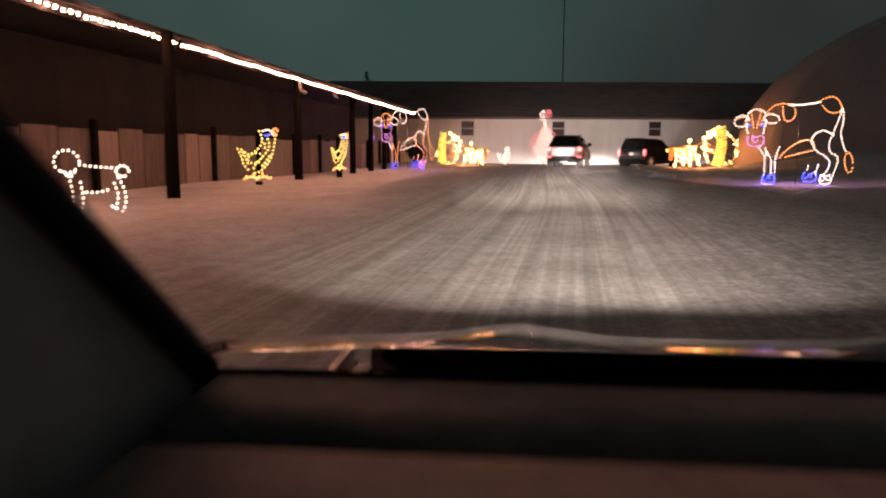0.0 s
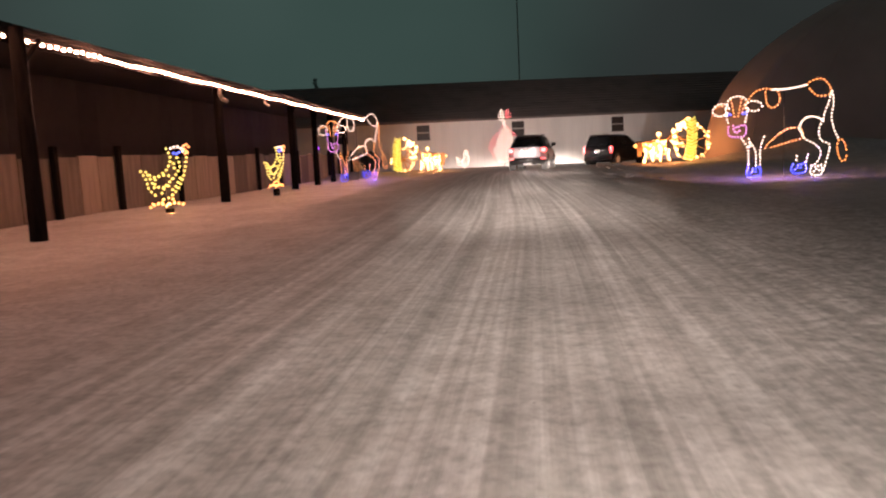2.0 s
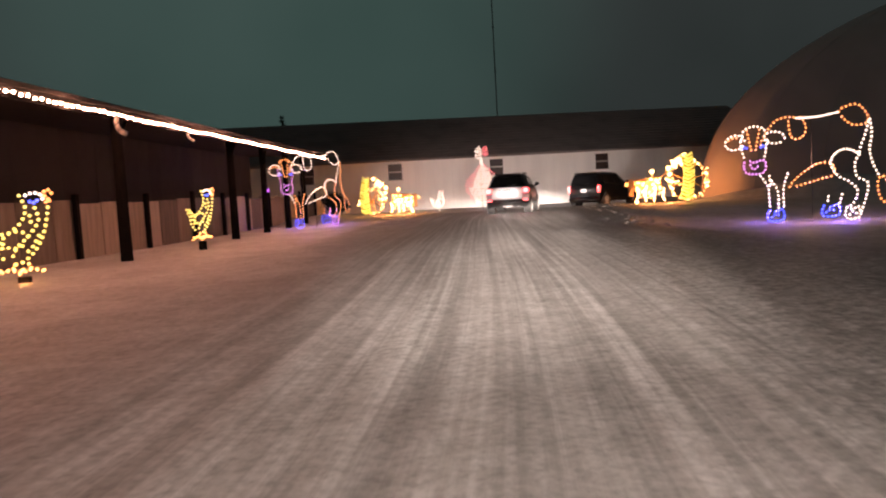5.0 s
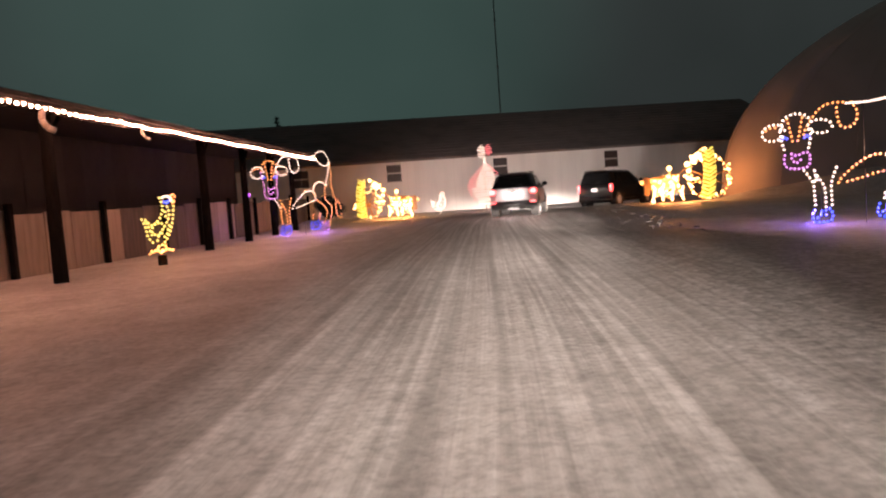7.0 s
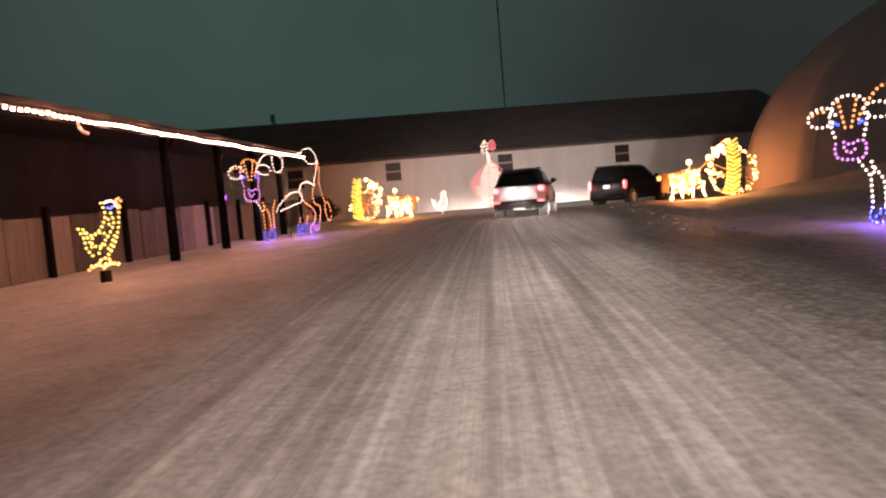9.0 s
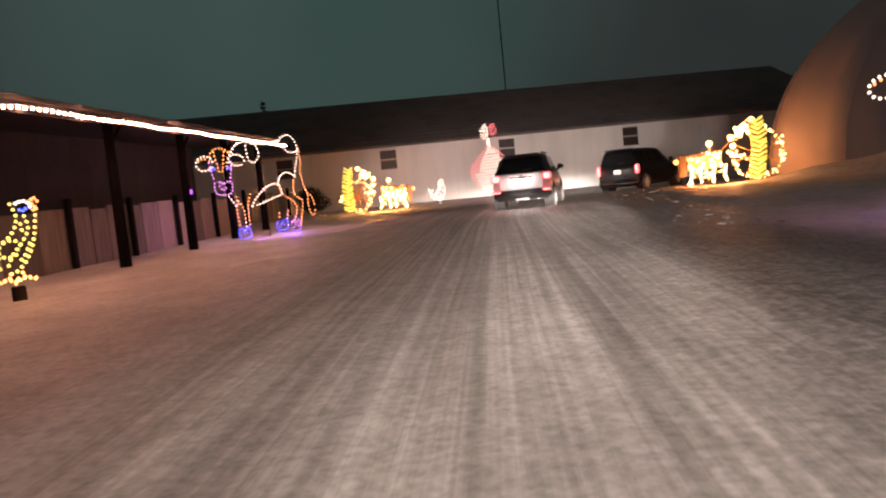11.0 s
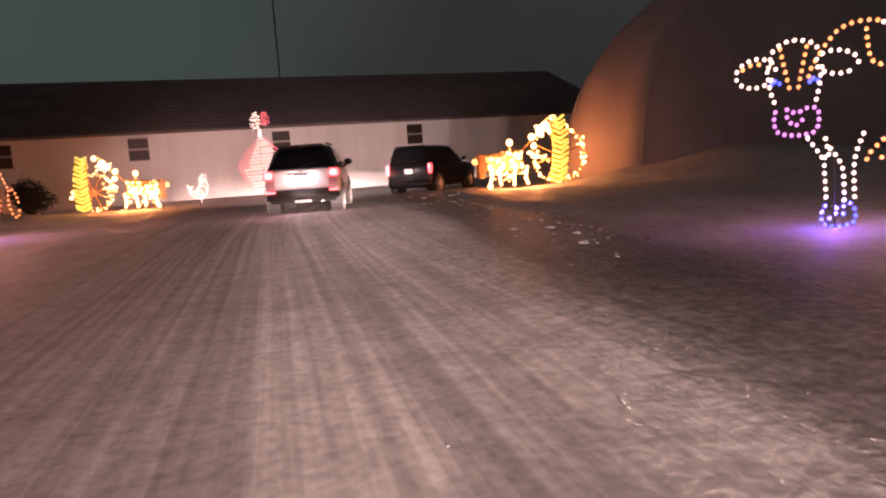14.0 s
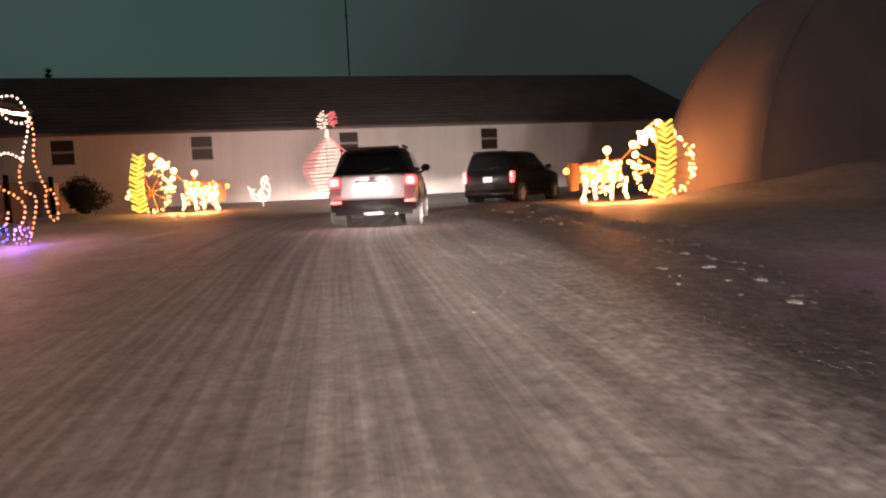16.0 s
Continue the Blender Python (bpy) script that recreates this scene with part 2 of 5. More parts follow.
SNOW = snow_material()
SNOW_LOOSE = material("snow_clod", (0.34, 0.335, 0.325), 0.6, vary=0.12, scale=8, bump=0.4)
BARN_WHITE = material("barn_siding", (0.76, 0.735, 0.70), 0.6, vary=0.10, scale=0.7, fine=14, bump=0.1, stretch=(1, 1, 0.25))
ROOF_DARK = material("roof_shingle", (0.155, 0.128, 0.12), 0.9, vary=0.3, scale=0.6, fine=18, bump=0.4)
WINDOW_DARK = material("window_pane", (0.035, 0.020, 0.016), 0.45, vary=0.3, scale=2, bump=0.02)
TRIM = material("window_trim", (0.40, 0.36, 0.33), 0.5, vary=0.1)
POST_WOOD = material("post_wood", (0.011, 0.0095, 0.0085), 0.9, spec=0.08, vary=0.4, scale=5, fine=30, bump=0.4, stretch=(4, 4, 0.5))
BOARD_BEIGE = material("fence_board", (0.29, 0.23, 0.185), 0.75, vary=0.22, scale=2.2, fine=25, bump=0.25, stretch=(3, 3, 0.4))
vary_by_piece(BOARD_BEIGE, 0.55, 1.15)
SHED_DARK = material("shed_back_dark", (0.052, 0.047, 0.044), 0.95, spec=0.1, vary=0.12, scale=1.4, fine=20, bump=0.3)
TIN = material("shed_roof_tin", (0.013, 0.012, 0.0115), 0.8, metal=0.2, vary=0.3, scale=2, bump=0.2)
DOME_SKIN = material("dome_fabric", (0.50, 0.44, 0.40), 0.75, vary=0.12, scale=0.35, fine=9, bump=0.2)
STEEL = material("dark_steel", (0.06, 0.06, 0.06), 0.45, metal=0.8, vary=0.2, bump=0.05)
SILVER = material("silver_paint", (0.50, 0.50, 0.505), 0.36, metal=0.3, vary=0.08, scale=1.5, fine=90, bump=0.02, coat=0.4)
BLACK_PAINT = material("black_paint", (0.005, 0.005, 0.0055), 0.34, vary=0.2, scale=1.5, bump=0.02, spec=0.3, coat=0.08)
GLASS_DARK = material("tinted_glass", (0.006, 0.006, 0.0065), 0.09, vary=0.1, bump=0.0, spec=0.3)
PLASTIC = material("black_plastic", (0.012, 0.012, 0.012), 0.6, vary=0.2, fine=120, bump=0.15)
RUBBER = material("tyre_rubber", (0.022, 0.021, 0.020), 0.85, vary=0.3, bump=0.3)
SNOWY_RIM = material("snowy_rim", (0.5, 0.5, 0.5), 0.5, metal=0.3, vary=0.3, scale=9, bump=0.3)
SNOWY_TYRE = material("snow_caked_tyre", (0.09, 0.087, 0.084), 0.85, vary=0.8, scale=7, bump=0.5)
# silver roof and pillars outside the beam: their shade is put into this colour
CABIN_SHADED = material("shaded_cabin_paint", (0.035, 0.035, 0.036), 0.3, vary=0.15, scale=2, bump=0.02, coat=0.3)
CHROME = material("chrome", (0.7, 0.7, 0.7), 0.15, metal=1.0, vary=0.05, bump=0.0)
PLATE = material("licence_plate", (0.75, 0.75, 0.73), 0.4, vary=0.05, bump=0.02)
TAIL_RED = glow("tail_light_red", (1.0, 0.06, 0.07), 3.4)
TAIL_HOT = glow("tail_light_hot", (1.0, 0.28, 0.26), 4.0)
ADDED_PLATE_LAMP = glow("added_plate_lamp_white", (1.0, 0.95, 0.88), 6.0)
BARK = material("bark", (0.05, 0.04, 0.034), 0.9, vary=0.3, scale=7, bump=0.5)
LEAF = material("evergreen_leaf", (0.030, 0.036, 0.030), 0.8, vary=0.5, scale=3, bump=0.1)

PURPLE_SPOT = glow("purple_spot_glow", (0.42, 0.06, 0.95), 1.6)
BULB = {
    "warm": glow("bulb_warm_white", (1.0, 0.44, 0.27), 60.0),
    "white": glow("bulb_white", (1.0, 0.80, 0.64), 2.6),
    "orange": glow("bulb_orange", (1.0, 0.33, 0.08), 2.4),
    "pink": glow("bulb_pink", (0.75, 0.26, 0.85), 1.8),
    "blue": glow("bulb_blue", (0.012, 0.07, 1.0), 3.4),
    "yellow": glow("bulb_yellow", (1.0, 0.80, 0.16), 1.9),
    "amber": glow("bulb_amber", (1.0, 0.40, 0.10), 3.6),
    "red": glow("bulb_red", (1.0, 0.14, 0.16), 1.8),
    "cream": glow("bulb_cream", (1.0, 0.46, 0.15), 9.0),
    "tread": glow("light_tube_yellow", (1.0, 0.82, 0.12), 1.25),
}


# ---- building helpers ----
def part(name, bm, mat, parent=None, label="", smooth=False):
    """Links a bmesh as one mesh object under a thing or a part."""
    me = bpy.data.meshes.new(name)
    bm.to_mesh(me)
    bm.free()
    me.materials.append(mat)
    if smooth:
        me.polygons.foreach_set("use_smooth", [True] * len(me.polygons))
    ob = new(name, me)
    if parent is not None:
        ob.parent = parent
    if label:
        ob["label"] = label
    return ob


def thing(name, m, label, category, group="", kind=""):
    ob = new(name)
    ob.matrix_world = m
    ob.empty_display_size = 0.2
    return tagged(ob, label, category, group, kind)


def box(bm, x0, x1, y0, y1, z0, z1, bevel=0.0):
    r = bmesh.ops.create_cube(bm, size=1.0)
    vs = r["verts"]
    for v in vs:
        v.co = Vector(((x0 + x1) / 2 + v.co.x * (x1 - x0), (y0 + y1) / 2 + v.co.y * (y1 - y0), (z0 + z1) / 2 + v.co.z * (z1 - z0)))
    if bevel:
        es = list({e for v in vs for e in v.link_edges})
        bmesh.ops.bevel(bm, geom=es, offset=bevel, segments=2, affect="EDGES", clamp_overlap=True)
    return bm


def boxed(x0, x1, y0, y1, z0, z1, bevel=0.0):
    return box(bmesh.new(), x0, x1, y0, y1, z0, z1, bevel)


def cyl(bm, a, b, r0, r1=None, seg=10, caps=True):
    """A tapered rod from a to b."""
    a, b = Vector(a), Vector(b)
    d = b - a
    m = Matrix.Translation((a + b) / 2) @ d.to_track_quat("Z", "Y").to_matrix().to_4x4()
    bmesh.ops.create_cone(bm, cap_ends=caps, segments=seg, radius1=r0, radius2=r0 if r1 is None else r1, depth=d.length, matrix=m)
    return bm


def smooth_line(pts, step, closed=False):
    """Points every step along a smooth curve through pts."""
    pts = [Vector(p) for p in pts]
    n = len(pts)
    dense = []
    spans = n if closed else n - 1
    for i in range(spans):
        p1, p2 = pts[i % n], pts[(i + 1) % n]
        p0 = pts[(i - 1) % n] if closed or i > 0 else p1
        p3 = pts[(i + 2) % n] if closed or i + 2 < n else p2
        for k in range(12):
            t = k / 12
            dense.append(0.5 * ((2 * p1) + (p2 - p0) * t + (2 * p0 - 5 * p1 + 4 * p2 - p3) * t * t + (3 * p1 - p0 - 3 * p2 + p3) * t ** 3))
    dense.append(pts[0] if closed else pts[-1])
    out, left = [dense[0]], step
    for a, b in zip(dense, dense[1:]):
        d = (b - a).length
        at = 0.0
        while d - at >= left:
            at += left
            out.append(a.lerp(b, at / d))
            left = step
        left -= d - at
    return out


BULB_MESH = {}


def bulb_mesh(color, radius):
    key = (color, radius)
    if key not in BULB_MESH:
        bm = bmesh.new()
        bmesh.ops.create_icosphere(bm, subdivisions=1, radius=radius)
        me = bpy.data.meshes.new("bulb_" + color)
        bm.to_mesh(me)
        bm.free()
        me.materials.append(BULB[color])
        BULB_MESH[key] = me
    return BULB_MESH[key]


class Figure:
    """A flat wire figure hung with bulbs; u runs along its plane, v up."""

    def __init__(self, name, m, label, category, group="", radius=0.027, step=0.112):
        self.ob = thing(name, m, label, category, group)
        self.radius, self.step = radius, step

    def strand(self, color, *uv, closed=False, step=None, depth=0.0, radius=None):
        pts = smooth_line([(u, depth, v) for u, v in uv], step or self.step, closed)
        wire = bmesh.new()
        for a, b in zip(pts, pts[1:]):
            if (b - a).length > 1e-4:
                cyl(wire, a, b, 0.0035, seg=4, caps=False)
        part("wire", wire, STEEL, self.ob)
        for p in pts[:-1] if closed else pts:
            o = new("bulb", bulb_mesh(color, radius or self.radius))
            o.location = p + Vector((0, -0.02, 0))
            o.parent = self.ob

    def loop(self, color, cu, cv, ru, rv, turn=0.0, **more):
        c, s = math.cos(radians(turn)), math.sin(radians(turn))
        ring = [(ru * math.cos(a), rv * math.sin(a)) for a in (k * math.tau / 10 for k in range(10))]
        self.strand(color, *[(cu + c * x - s * y, cv + s * x + c * y) for x, y in ring], closed=True, **more)

    def stake(self, u, v0, v1, r=0.02):
        part("stake", cyl(bmesh.new(), (u, 0.03, v0), (u, 0.03, v1), r, seg=6), STEEL, self.ob, "thin dark steel stake")

    def done(self):
        return self.ob


# ---- ground ----
ROAD = [Vector(p) for p in ((-2.4, -14, 0), (-0.9, -1.5, 0), (1.9, 12.3, 0), (3.9, 24, 0), (6.6, 38.5, 0), (9.6, 45.5, 0), (14.5, 50.2, 0), (22, 54, 0), (40, 58, 0))]
ROAD_LINE = smooth_line(ROAD, 0.5)


def road_uv(x, y):
    """Metres beside the middle of the drive and along it."""
    p = ROAD_XY
    d = (p[:, 0] - x) ** 2 + (p[:, 1] - y) ** 2
    i = int(np.argmin(d))
    j = min(max(i, 1), len(p) - 2)
    t = p[j + 1] - p[j - 1]
    t = t / np.hypot(*t)
    o = np.array((x, y)) - p[i]
    return float(o[0] * t[1] - o[1] * t[0]), i * 0.5 + float(o @ t)


ROAD_XY = np.array([(p.x, p.y) for p in ROAD_LINE])


def eased(t):
    t = min(1.0, max(0.0, t))
    return t * t * (3 - 2 * t)


def bump_at(x, y, cx, cy, r, h):
    return h * math.exp(-((x - cx) ** 2 + (y - cy) ** 2) / (r * r))


def ground_z(x, y, u=None):
    """Height of the snow."""
    if u is None:
        u = road_uv(x, y)[0]
    far = max(abs(x - 8) - 40, abs(y - 30) - 45, 0)
    fade = 1 / (1 + far / 10)
    z = 0.0
    z += bump_at(x, y, -5.6, 22, 4.5, 0.07)
    z -= bump_at(x, y, 13.4, 26.8, 5.5, 0.26)
    z += bump_at(x, y, 23.6, 41.6, 3.4, 0.9) + bump_at(x, y, 28, 39.5, 4.5, 0.6) + bump_at(x, y, 19.6, 43.0, 1.6, 0.3)
    z += bump_at(x, y, -1.6, 55.5, 1.6, 0.3) + bump_at(x, y, -3.2, 50, 2.2, 0.25)
    z -= 0.03 * (1 + math.tanh((x - 12) / 4)) * (1 + math.tanh((y - 45) / 8))
    off = abs(u)
    # the drive climbs a little towards the yard
    z += 0.2 * eased((y + 2) / 28) * (1 - eased((y - 43) / 12)) * (1 - eased((off - 2.6) / 3.4))
    # ploughed bank that the tractor display stands on
    z += 0.14 * eased((x - 11.2 - 0.14 * abs(y - 35) - 0.5 * noise.noise((x * 0.5, y * 0.5, 9))) / 0.55) * eased((y - 31) / 4) * (1 - eased((y - 43) / 3)) * (1 - eased((x - 16) / 4))
    z += (0.10 if u < 0 else 0.05) * math.exp(-((off - 4.6) / 0.7) ** 2) * (0.55 + 0.9 * noise.noise((x * 0.7, y * 0.7, 3)))
    z += (0.004 if off < 3.6 else 0.022) * noise.noise((x * 0.35, y * 0.35, 0)) + (0.002 if off < 3.6 else 0.006) * noise.noise((x * 1.7, y * 1.7, 5))
    if off < 3.4:
        w = min(1, (3.4 - off) / 0.8) * (0.5 + 0.5 * (1 - eased((y - 14) / 14)))
        for k, dep in ((-2.25, 0.03), (-1.45, 0.035), (-0.78, 0.042), (0.02, 0.02), (0.78, 0.034), (1.5, 0.04), (2.3, 0.03)):
            z -= 0.42 * w * dep * math.exp(-((u - k - 0.12 * noise.noise((y * 0.11, k * 3, 1))) / 0.21) ** 2)
    return z * fade


def spaced(lo, hi, step, far_lo, far_hi):
    out, s, v = [], step, lo
    while v > far_lo:
        s *= 1.35
        v -= s
        out.insert(0, v)
    v = lo
    while v < hi:
        out.append(v)
        v += step
    s = step
    while v < far_hi:
        out.append(v)
        s *= 1.35
        v += s
    out.append(v)
    return out


def build_ground():
    xs, ys = spaced(-9, 24, 0.24, -1500, 1500), spaced(-6, 67, 0.3, -600, 2500)
    verts, uvs = [], []
    for y in ys:
        for x in xs:
            u, v = road_uv(x, y)
            uvs.append((u, v))
            verts.append((x, y, ground_z(x, y, u)))
    w = len(xs)
    faces = [(j * w + i, j * w + i + 1, (j + 1) * w + i + 1, (j + 1) * w + i) for j in range(len(ys) - 1) for i in range(w - 1)]
    me = bpy.data.meshes.new("ground")
    me.from_pydata(verts, [], faces)
    layer = me.uv_layers.new(name="drive")
    flat = np.array(uvs)[np.array([l.vertex_index for l in me.loops])]
    layer.data.foreach_set("uv", flat.ravel())
    me.polygons.foreach_set("use_smooth", [True] * len(me.polygons))
    me.materials.append(SNOW)
    tagged(new("ground", me), "snow-covered farm yard and drive with grey packed wheel ruts", "ground", kind="structure")


build_ground()


# ---- white barn at the end of the drive ----
WALL_Y, EAVE, RIDGE = 66.7, 4.07, 8.0


def build_barn():
    x0, x1, depth = -34.0, 36.5, 16.0
    barn = thing("barn", pose(0, WALL_Y, 0), "long white farm building with a dark roof and small windows", "barn", kind="structure")
    wins = [-20.3, -11.8, -3.3, 3.7, 11.95, 20.8]
    wz0, wz1, half = 2.5, 3.75, 0.55
    # front wall panels, the windows left open between them
    edges = [x0] + [e for w in wins for e in (w - half, w + half)] + [x1]
    for i in range(0, len(edges), 2):
        part("wall_panel", boxed(edges[i], edges[i + 1], 0, 0.2, -0.4, EAVE), BARN_WHITE, barn)
    for w in wins:
        part("wall_panel", boxed(w - half, w + half, 0, 0.2, -0.4, wz0), BARN_WHITE, barn)
        part("wall_panel", boxed(w - half, w + half, 0, 0.2, wz1, EAVE), BARN_WHITE, barn)
    # upright ribs of the siding
    rib = None
    x = x0 + 0.3
    while x < x1:
        if not any(abs(x - w) < half + 0.12 for w in wins):
            if rib is None:
                rib = part("siding_rib", boxed(-0.012, 0.012, -0.014, 0.0, -0.3, EAVE - 0.05), BARN_WHITE, barn)
                o = rib
            else:
                o = new("siding_rib", rib.data)
                o.parent = barn
            o.location = (x, 0, 0)
        x += 0.6
    for name, a in (("end_wall", (x0, x0 + 0.2, 0.2, depth, -0.4, EAVE)), ("end_wall", (x1 - 0.2, x1, 0.2, depth, -0.4, EAVE)), ("back_wall", (x0, x1, depth, depth + 0.2, -0.4, EAVE))):
        part(name, boxed(*a), BARN_WHITE, barn)
    # hipped roof with an eave board
    bm = bmesh.new()
    o, h = 0.45, depth / 2
    c = [bm.verts.new(p) for p in ((x0 - o, -o, EAVE - 0.02), (x1 + o, -o, EAVE - 0.02), (x1 + o, depth + o, EAVE - 0.02), (x0 - o, depth + o, EAVE - 0.02), (x0 + 1, h, RIDGE), (x1 - 0.6, h, RIDGE))]
    for f in ((0, 1, 5, 4), (1, 2, 5), (2, 3, 4, 5), (3, 0, 4), (3, 2, 1, 0)):
        bm.faces.new([c[i] for i in f])
    part("roof", bm, ROOF_DARK, barn, "dark shingle roof")
    bm = bmesh.new()
    rng = random.Random(3)
    for k in range(14):
        z = EAVE + 0.1 + k * 0.27
        y = -o + (z - EAVE) * (h + o) / (RIDGE - EAVE)
        f = (z - EAVE) / (RIDGE - EAVE)
        x, end = x0 - o + f * (1 + o) + 0.3, x1 + o - f * (0.6 + o) - 0.15
        while x < end - 0.2:
            w = rng.uniform(2.5, 6)
            box(bm, x, min(x + w - 0.03, end), y - 0.02, y + 0.30, z + 0.0, z + 0.022 + rng.uniform(0, 0.012))
            x += w
    tagged(part("roof_course", bm, ROOF_DARK, barn), kind="stuff")
    part("eave_board", boxed(x0 - o, x1 + o, -o - 0.03, -o, EAVE - 0.14, EAVE + 0.02), ROOF_DARK, barn)
    for w in wins:
        win = new("window")
        win.parent = barn
        win.location = (w, 0, 0)
        for nm, a, mat in (("pane", (-half, half, 0.09, 0.11, (wz0 + wz1) / 2 + 0.06, wz1), WINDOW_DARK), ("pane", (-half, half, 0.09, 0.11, wz0, (wz0 + wz1) / 2 - 0.06), WINDOW_DARK), ("rail", (-half, half, 0.05, 0.13, (wz0 + wz1) / 2 - 0.06, (wz0 + wz1) / 2 + 0.06), TRIM), ("sill", (-half - 0.05, half + 0.05, -0.05, 0.05, wz0 - 0.05, wz0), TRIM)):
            part(nm, boxed(*a), mat, win)


build_barn()

mast = thing("mast", pose(13.85, 75.0, 8.0), "thin dark radio mast above the roof", "mast")
part("pole", cyl(bmesh.new(), (0, 0, -8), (0, 0, 22), 0.06, 0.04, seg=8), STEEL, mast)
for k in range(4):
    part("guy_clamp", cyl(bmesh.new(), (0, 0, 4 + 4 * k), (0, 0, 4.15 + 4 * k), 0.09, seg=8), STEEL, mast)


# ---- open shed beside the drive ----
def eave_x(y):
    return -4.9 + 0.168 * (y - 24.8)


def post_x(y):
    return -5.05 + 0.125 * (y - 24.8)


def fence_x(y):
    return -7.4 + 0.16 * (y - 24.8)


def build_shed():
    shed = thing("shed", pose(0, 0, 0), "long open-fronted pole shed with dark posts and a low roof", "shed", kind="structure")
    y0, y1, ez = 2.0, 47.5, 3.55
    bm = bmesh.new()
    ring = []
    for y in (y0, y1):
        a, b = eave_x(y) + 0.15, fence_x(y) - 2.6
        ring.append([bm.verts.new(p) for p in ((a, y, ez + 0.10), (b, y, ez + 0.35), (b, y, ez + 0.25), (a, y, ez))])
    for i in range(4):
        bm.faces.new((ring[0][i], ring[0][(i + 1) % 4], ring[1][(i + 1) % 4], ring[1][i]))
    bm.faces.new(ring[0][::-1])
    bm.faces.new(ring[1])
    part("roof", bm, TIN, shed, "low dark tin roof")
    bm = bmesh.new()
    n = 30
    for i in range(n):
        ya, yb = y0 + (y1 - y0) * i / n, y0 + (y1 - y0) * (i + 1) / n
        a, b = Vector((eave_x(ya) + 0.1, ya, ez - 0.16)), Vector((eave_x(yb) + 0.1, yb, ez - 0.16))
        cyl(bm, a, b, 0.07, seg=4)
    part("eave_beam", bm, POST_WOOD, shed)
    for y in (7.0, 15.2, 25.0, 34.0, 38.6, 42.8, 47.0):
        x = post_x(y)
        lean = 0.012 * math.sin(y)
        bm = bmesh.new()
        cyl(bm, (x, y, -0.3), (x + lean, y, ez + 0.02), 0.15, 0.12, seg=10)
        part("post", bm, POST_WOOD, shed, smooth=True)
        bm = bmesh.new()
        cyl(bm, (x + lean, y, ez - 0.65), (x + 0.1, y + 0.62, ez - 0.1), 0.045, seg=6)
        part("brace", bm, POST_WOOD, shed)
    # short pale gutter elbows that hang under the eave
    for y, size in ((24.4, 1.0), (28.5, 0.7)):
        bm = bmesh.new()
        x = eave_x(y) + 0.16
        pts = [Vector((x, y, ez - 0.14)), Vector((x - 0.02, y - 0.02, ez - 0.14 - 0.22 * size)), Vector((x + 0.04, y + 0.02, ez - 0.14 - 0.36 * size)), Vector((x + 0.17 * size, y + 0.10, ez - 0.14 - 0.43 * size))]
        for a, b in zip(pts, pts[1:]):
            cyl(bm, a, b, 0.062 * size, seg=10)
        part("gutter_elbow", bm, TRIM, shed, "pale metal gutter elbow", smooth=True)
    # dark boarded backing, added above the low fence for the shed's unlit depth
    y, board = y0, None
    rng = random.Random(8)
    while y < y1:
        w = rng.uniform(0.9, 1.2)
        if board is None:
            board = o = part("back_board", boxed(0, 0.03, 0, 1, -0.2, ez + 0.28), SHED_DARK, shed)
        else:
            o = new("back_board", board.data)
            o.parent = shed
        o.location = (fence_x(y) - 1.4 + rng.uniform(0, 0.002), y, 0)
        o.scale = (1, (w - 0.004) * 1.0127, 1)
        o.rotation_euler = (0, 0, -math.atan(0.16))
        y += w
    # dark sheet added behind the boards, closing the same unlit depth
    bm = bmesh.new()
    c = [bm.verts.new(p) for p in ((fence_x(y0) - 1.5, y0, -0.3), (fence_x(y1) - 1.5, y1, -0.3), (fence_x(y1) - 1.5, y1, ez + 0.3), (fence_x(y0) - 1.5, y0, ez + 0.3))]
    d = [bm.verts.new(v.co + Vector((-0.06, 0, 0))) for v in c]
    bm.faces.new(c)
    bm.faces.new(d[::-1])
    for i in range(4):
        bm.faces.new((c[i], d[i], d[(i + 1) % 4], c[(i + 1) % 4]))
    bmesh.ops.recalc_face_normals(bm, faces=bm.faces)
    part("back_wall", bm, SHED_DARK, shed)


def build_fence():
    fence = thing("fence", pose(0, 0, 0), "low fence of weathered beige boards between dark posts", "fence", kind="structure")
    rng = random.Random(5)
    y = 3.0
    ang = math.degrees(math.atan(0.16))
    k = 0
    while y < 60:
        w = rng.choice((0.9, 1.2, 1.2, 1.5))
        h = 1.55 + rng.uniform(-0.06, 0.05)
        o = part("board_panel", boxed(-0.02, 0.02 + rng.uniform(0, 0.02), 0, w - 0.03, -0.3, h, 0.006), BOARD_BEIGE, fence)
        o.matrix_local = pose(fence_x(y), y, 0, 0, 0, -ang)
        if k % 3 == 0:
            p = part("fence_post", boxed(0.03, 0.17, -0.09, 0.07, -0.3, h + 0.25, 0.012), POST_WOOD, fence)
            p.matrix_local = pose(fence_x(y) + 0.02, y, 0, 0, 0, -ang)
        y += w
        k += 1


build_shed()
build_fence()


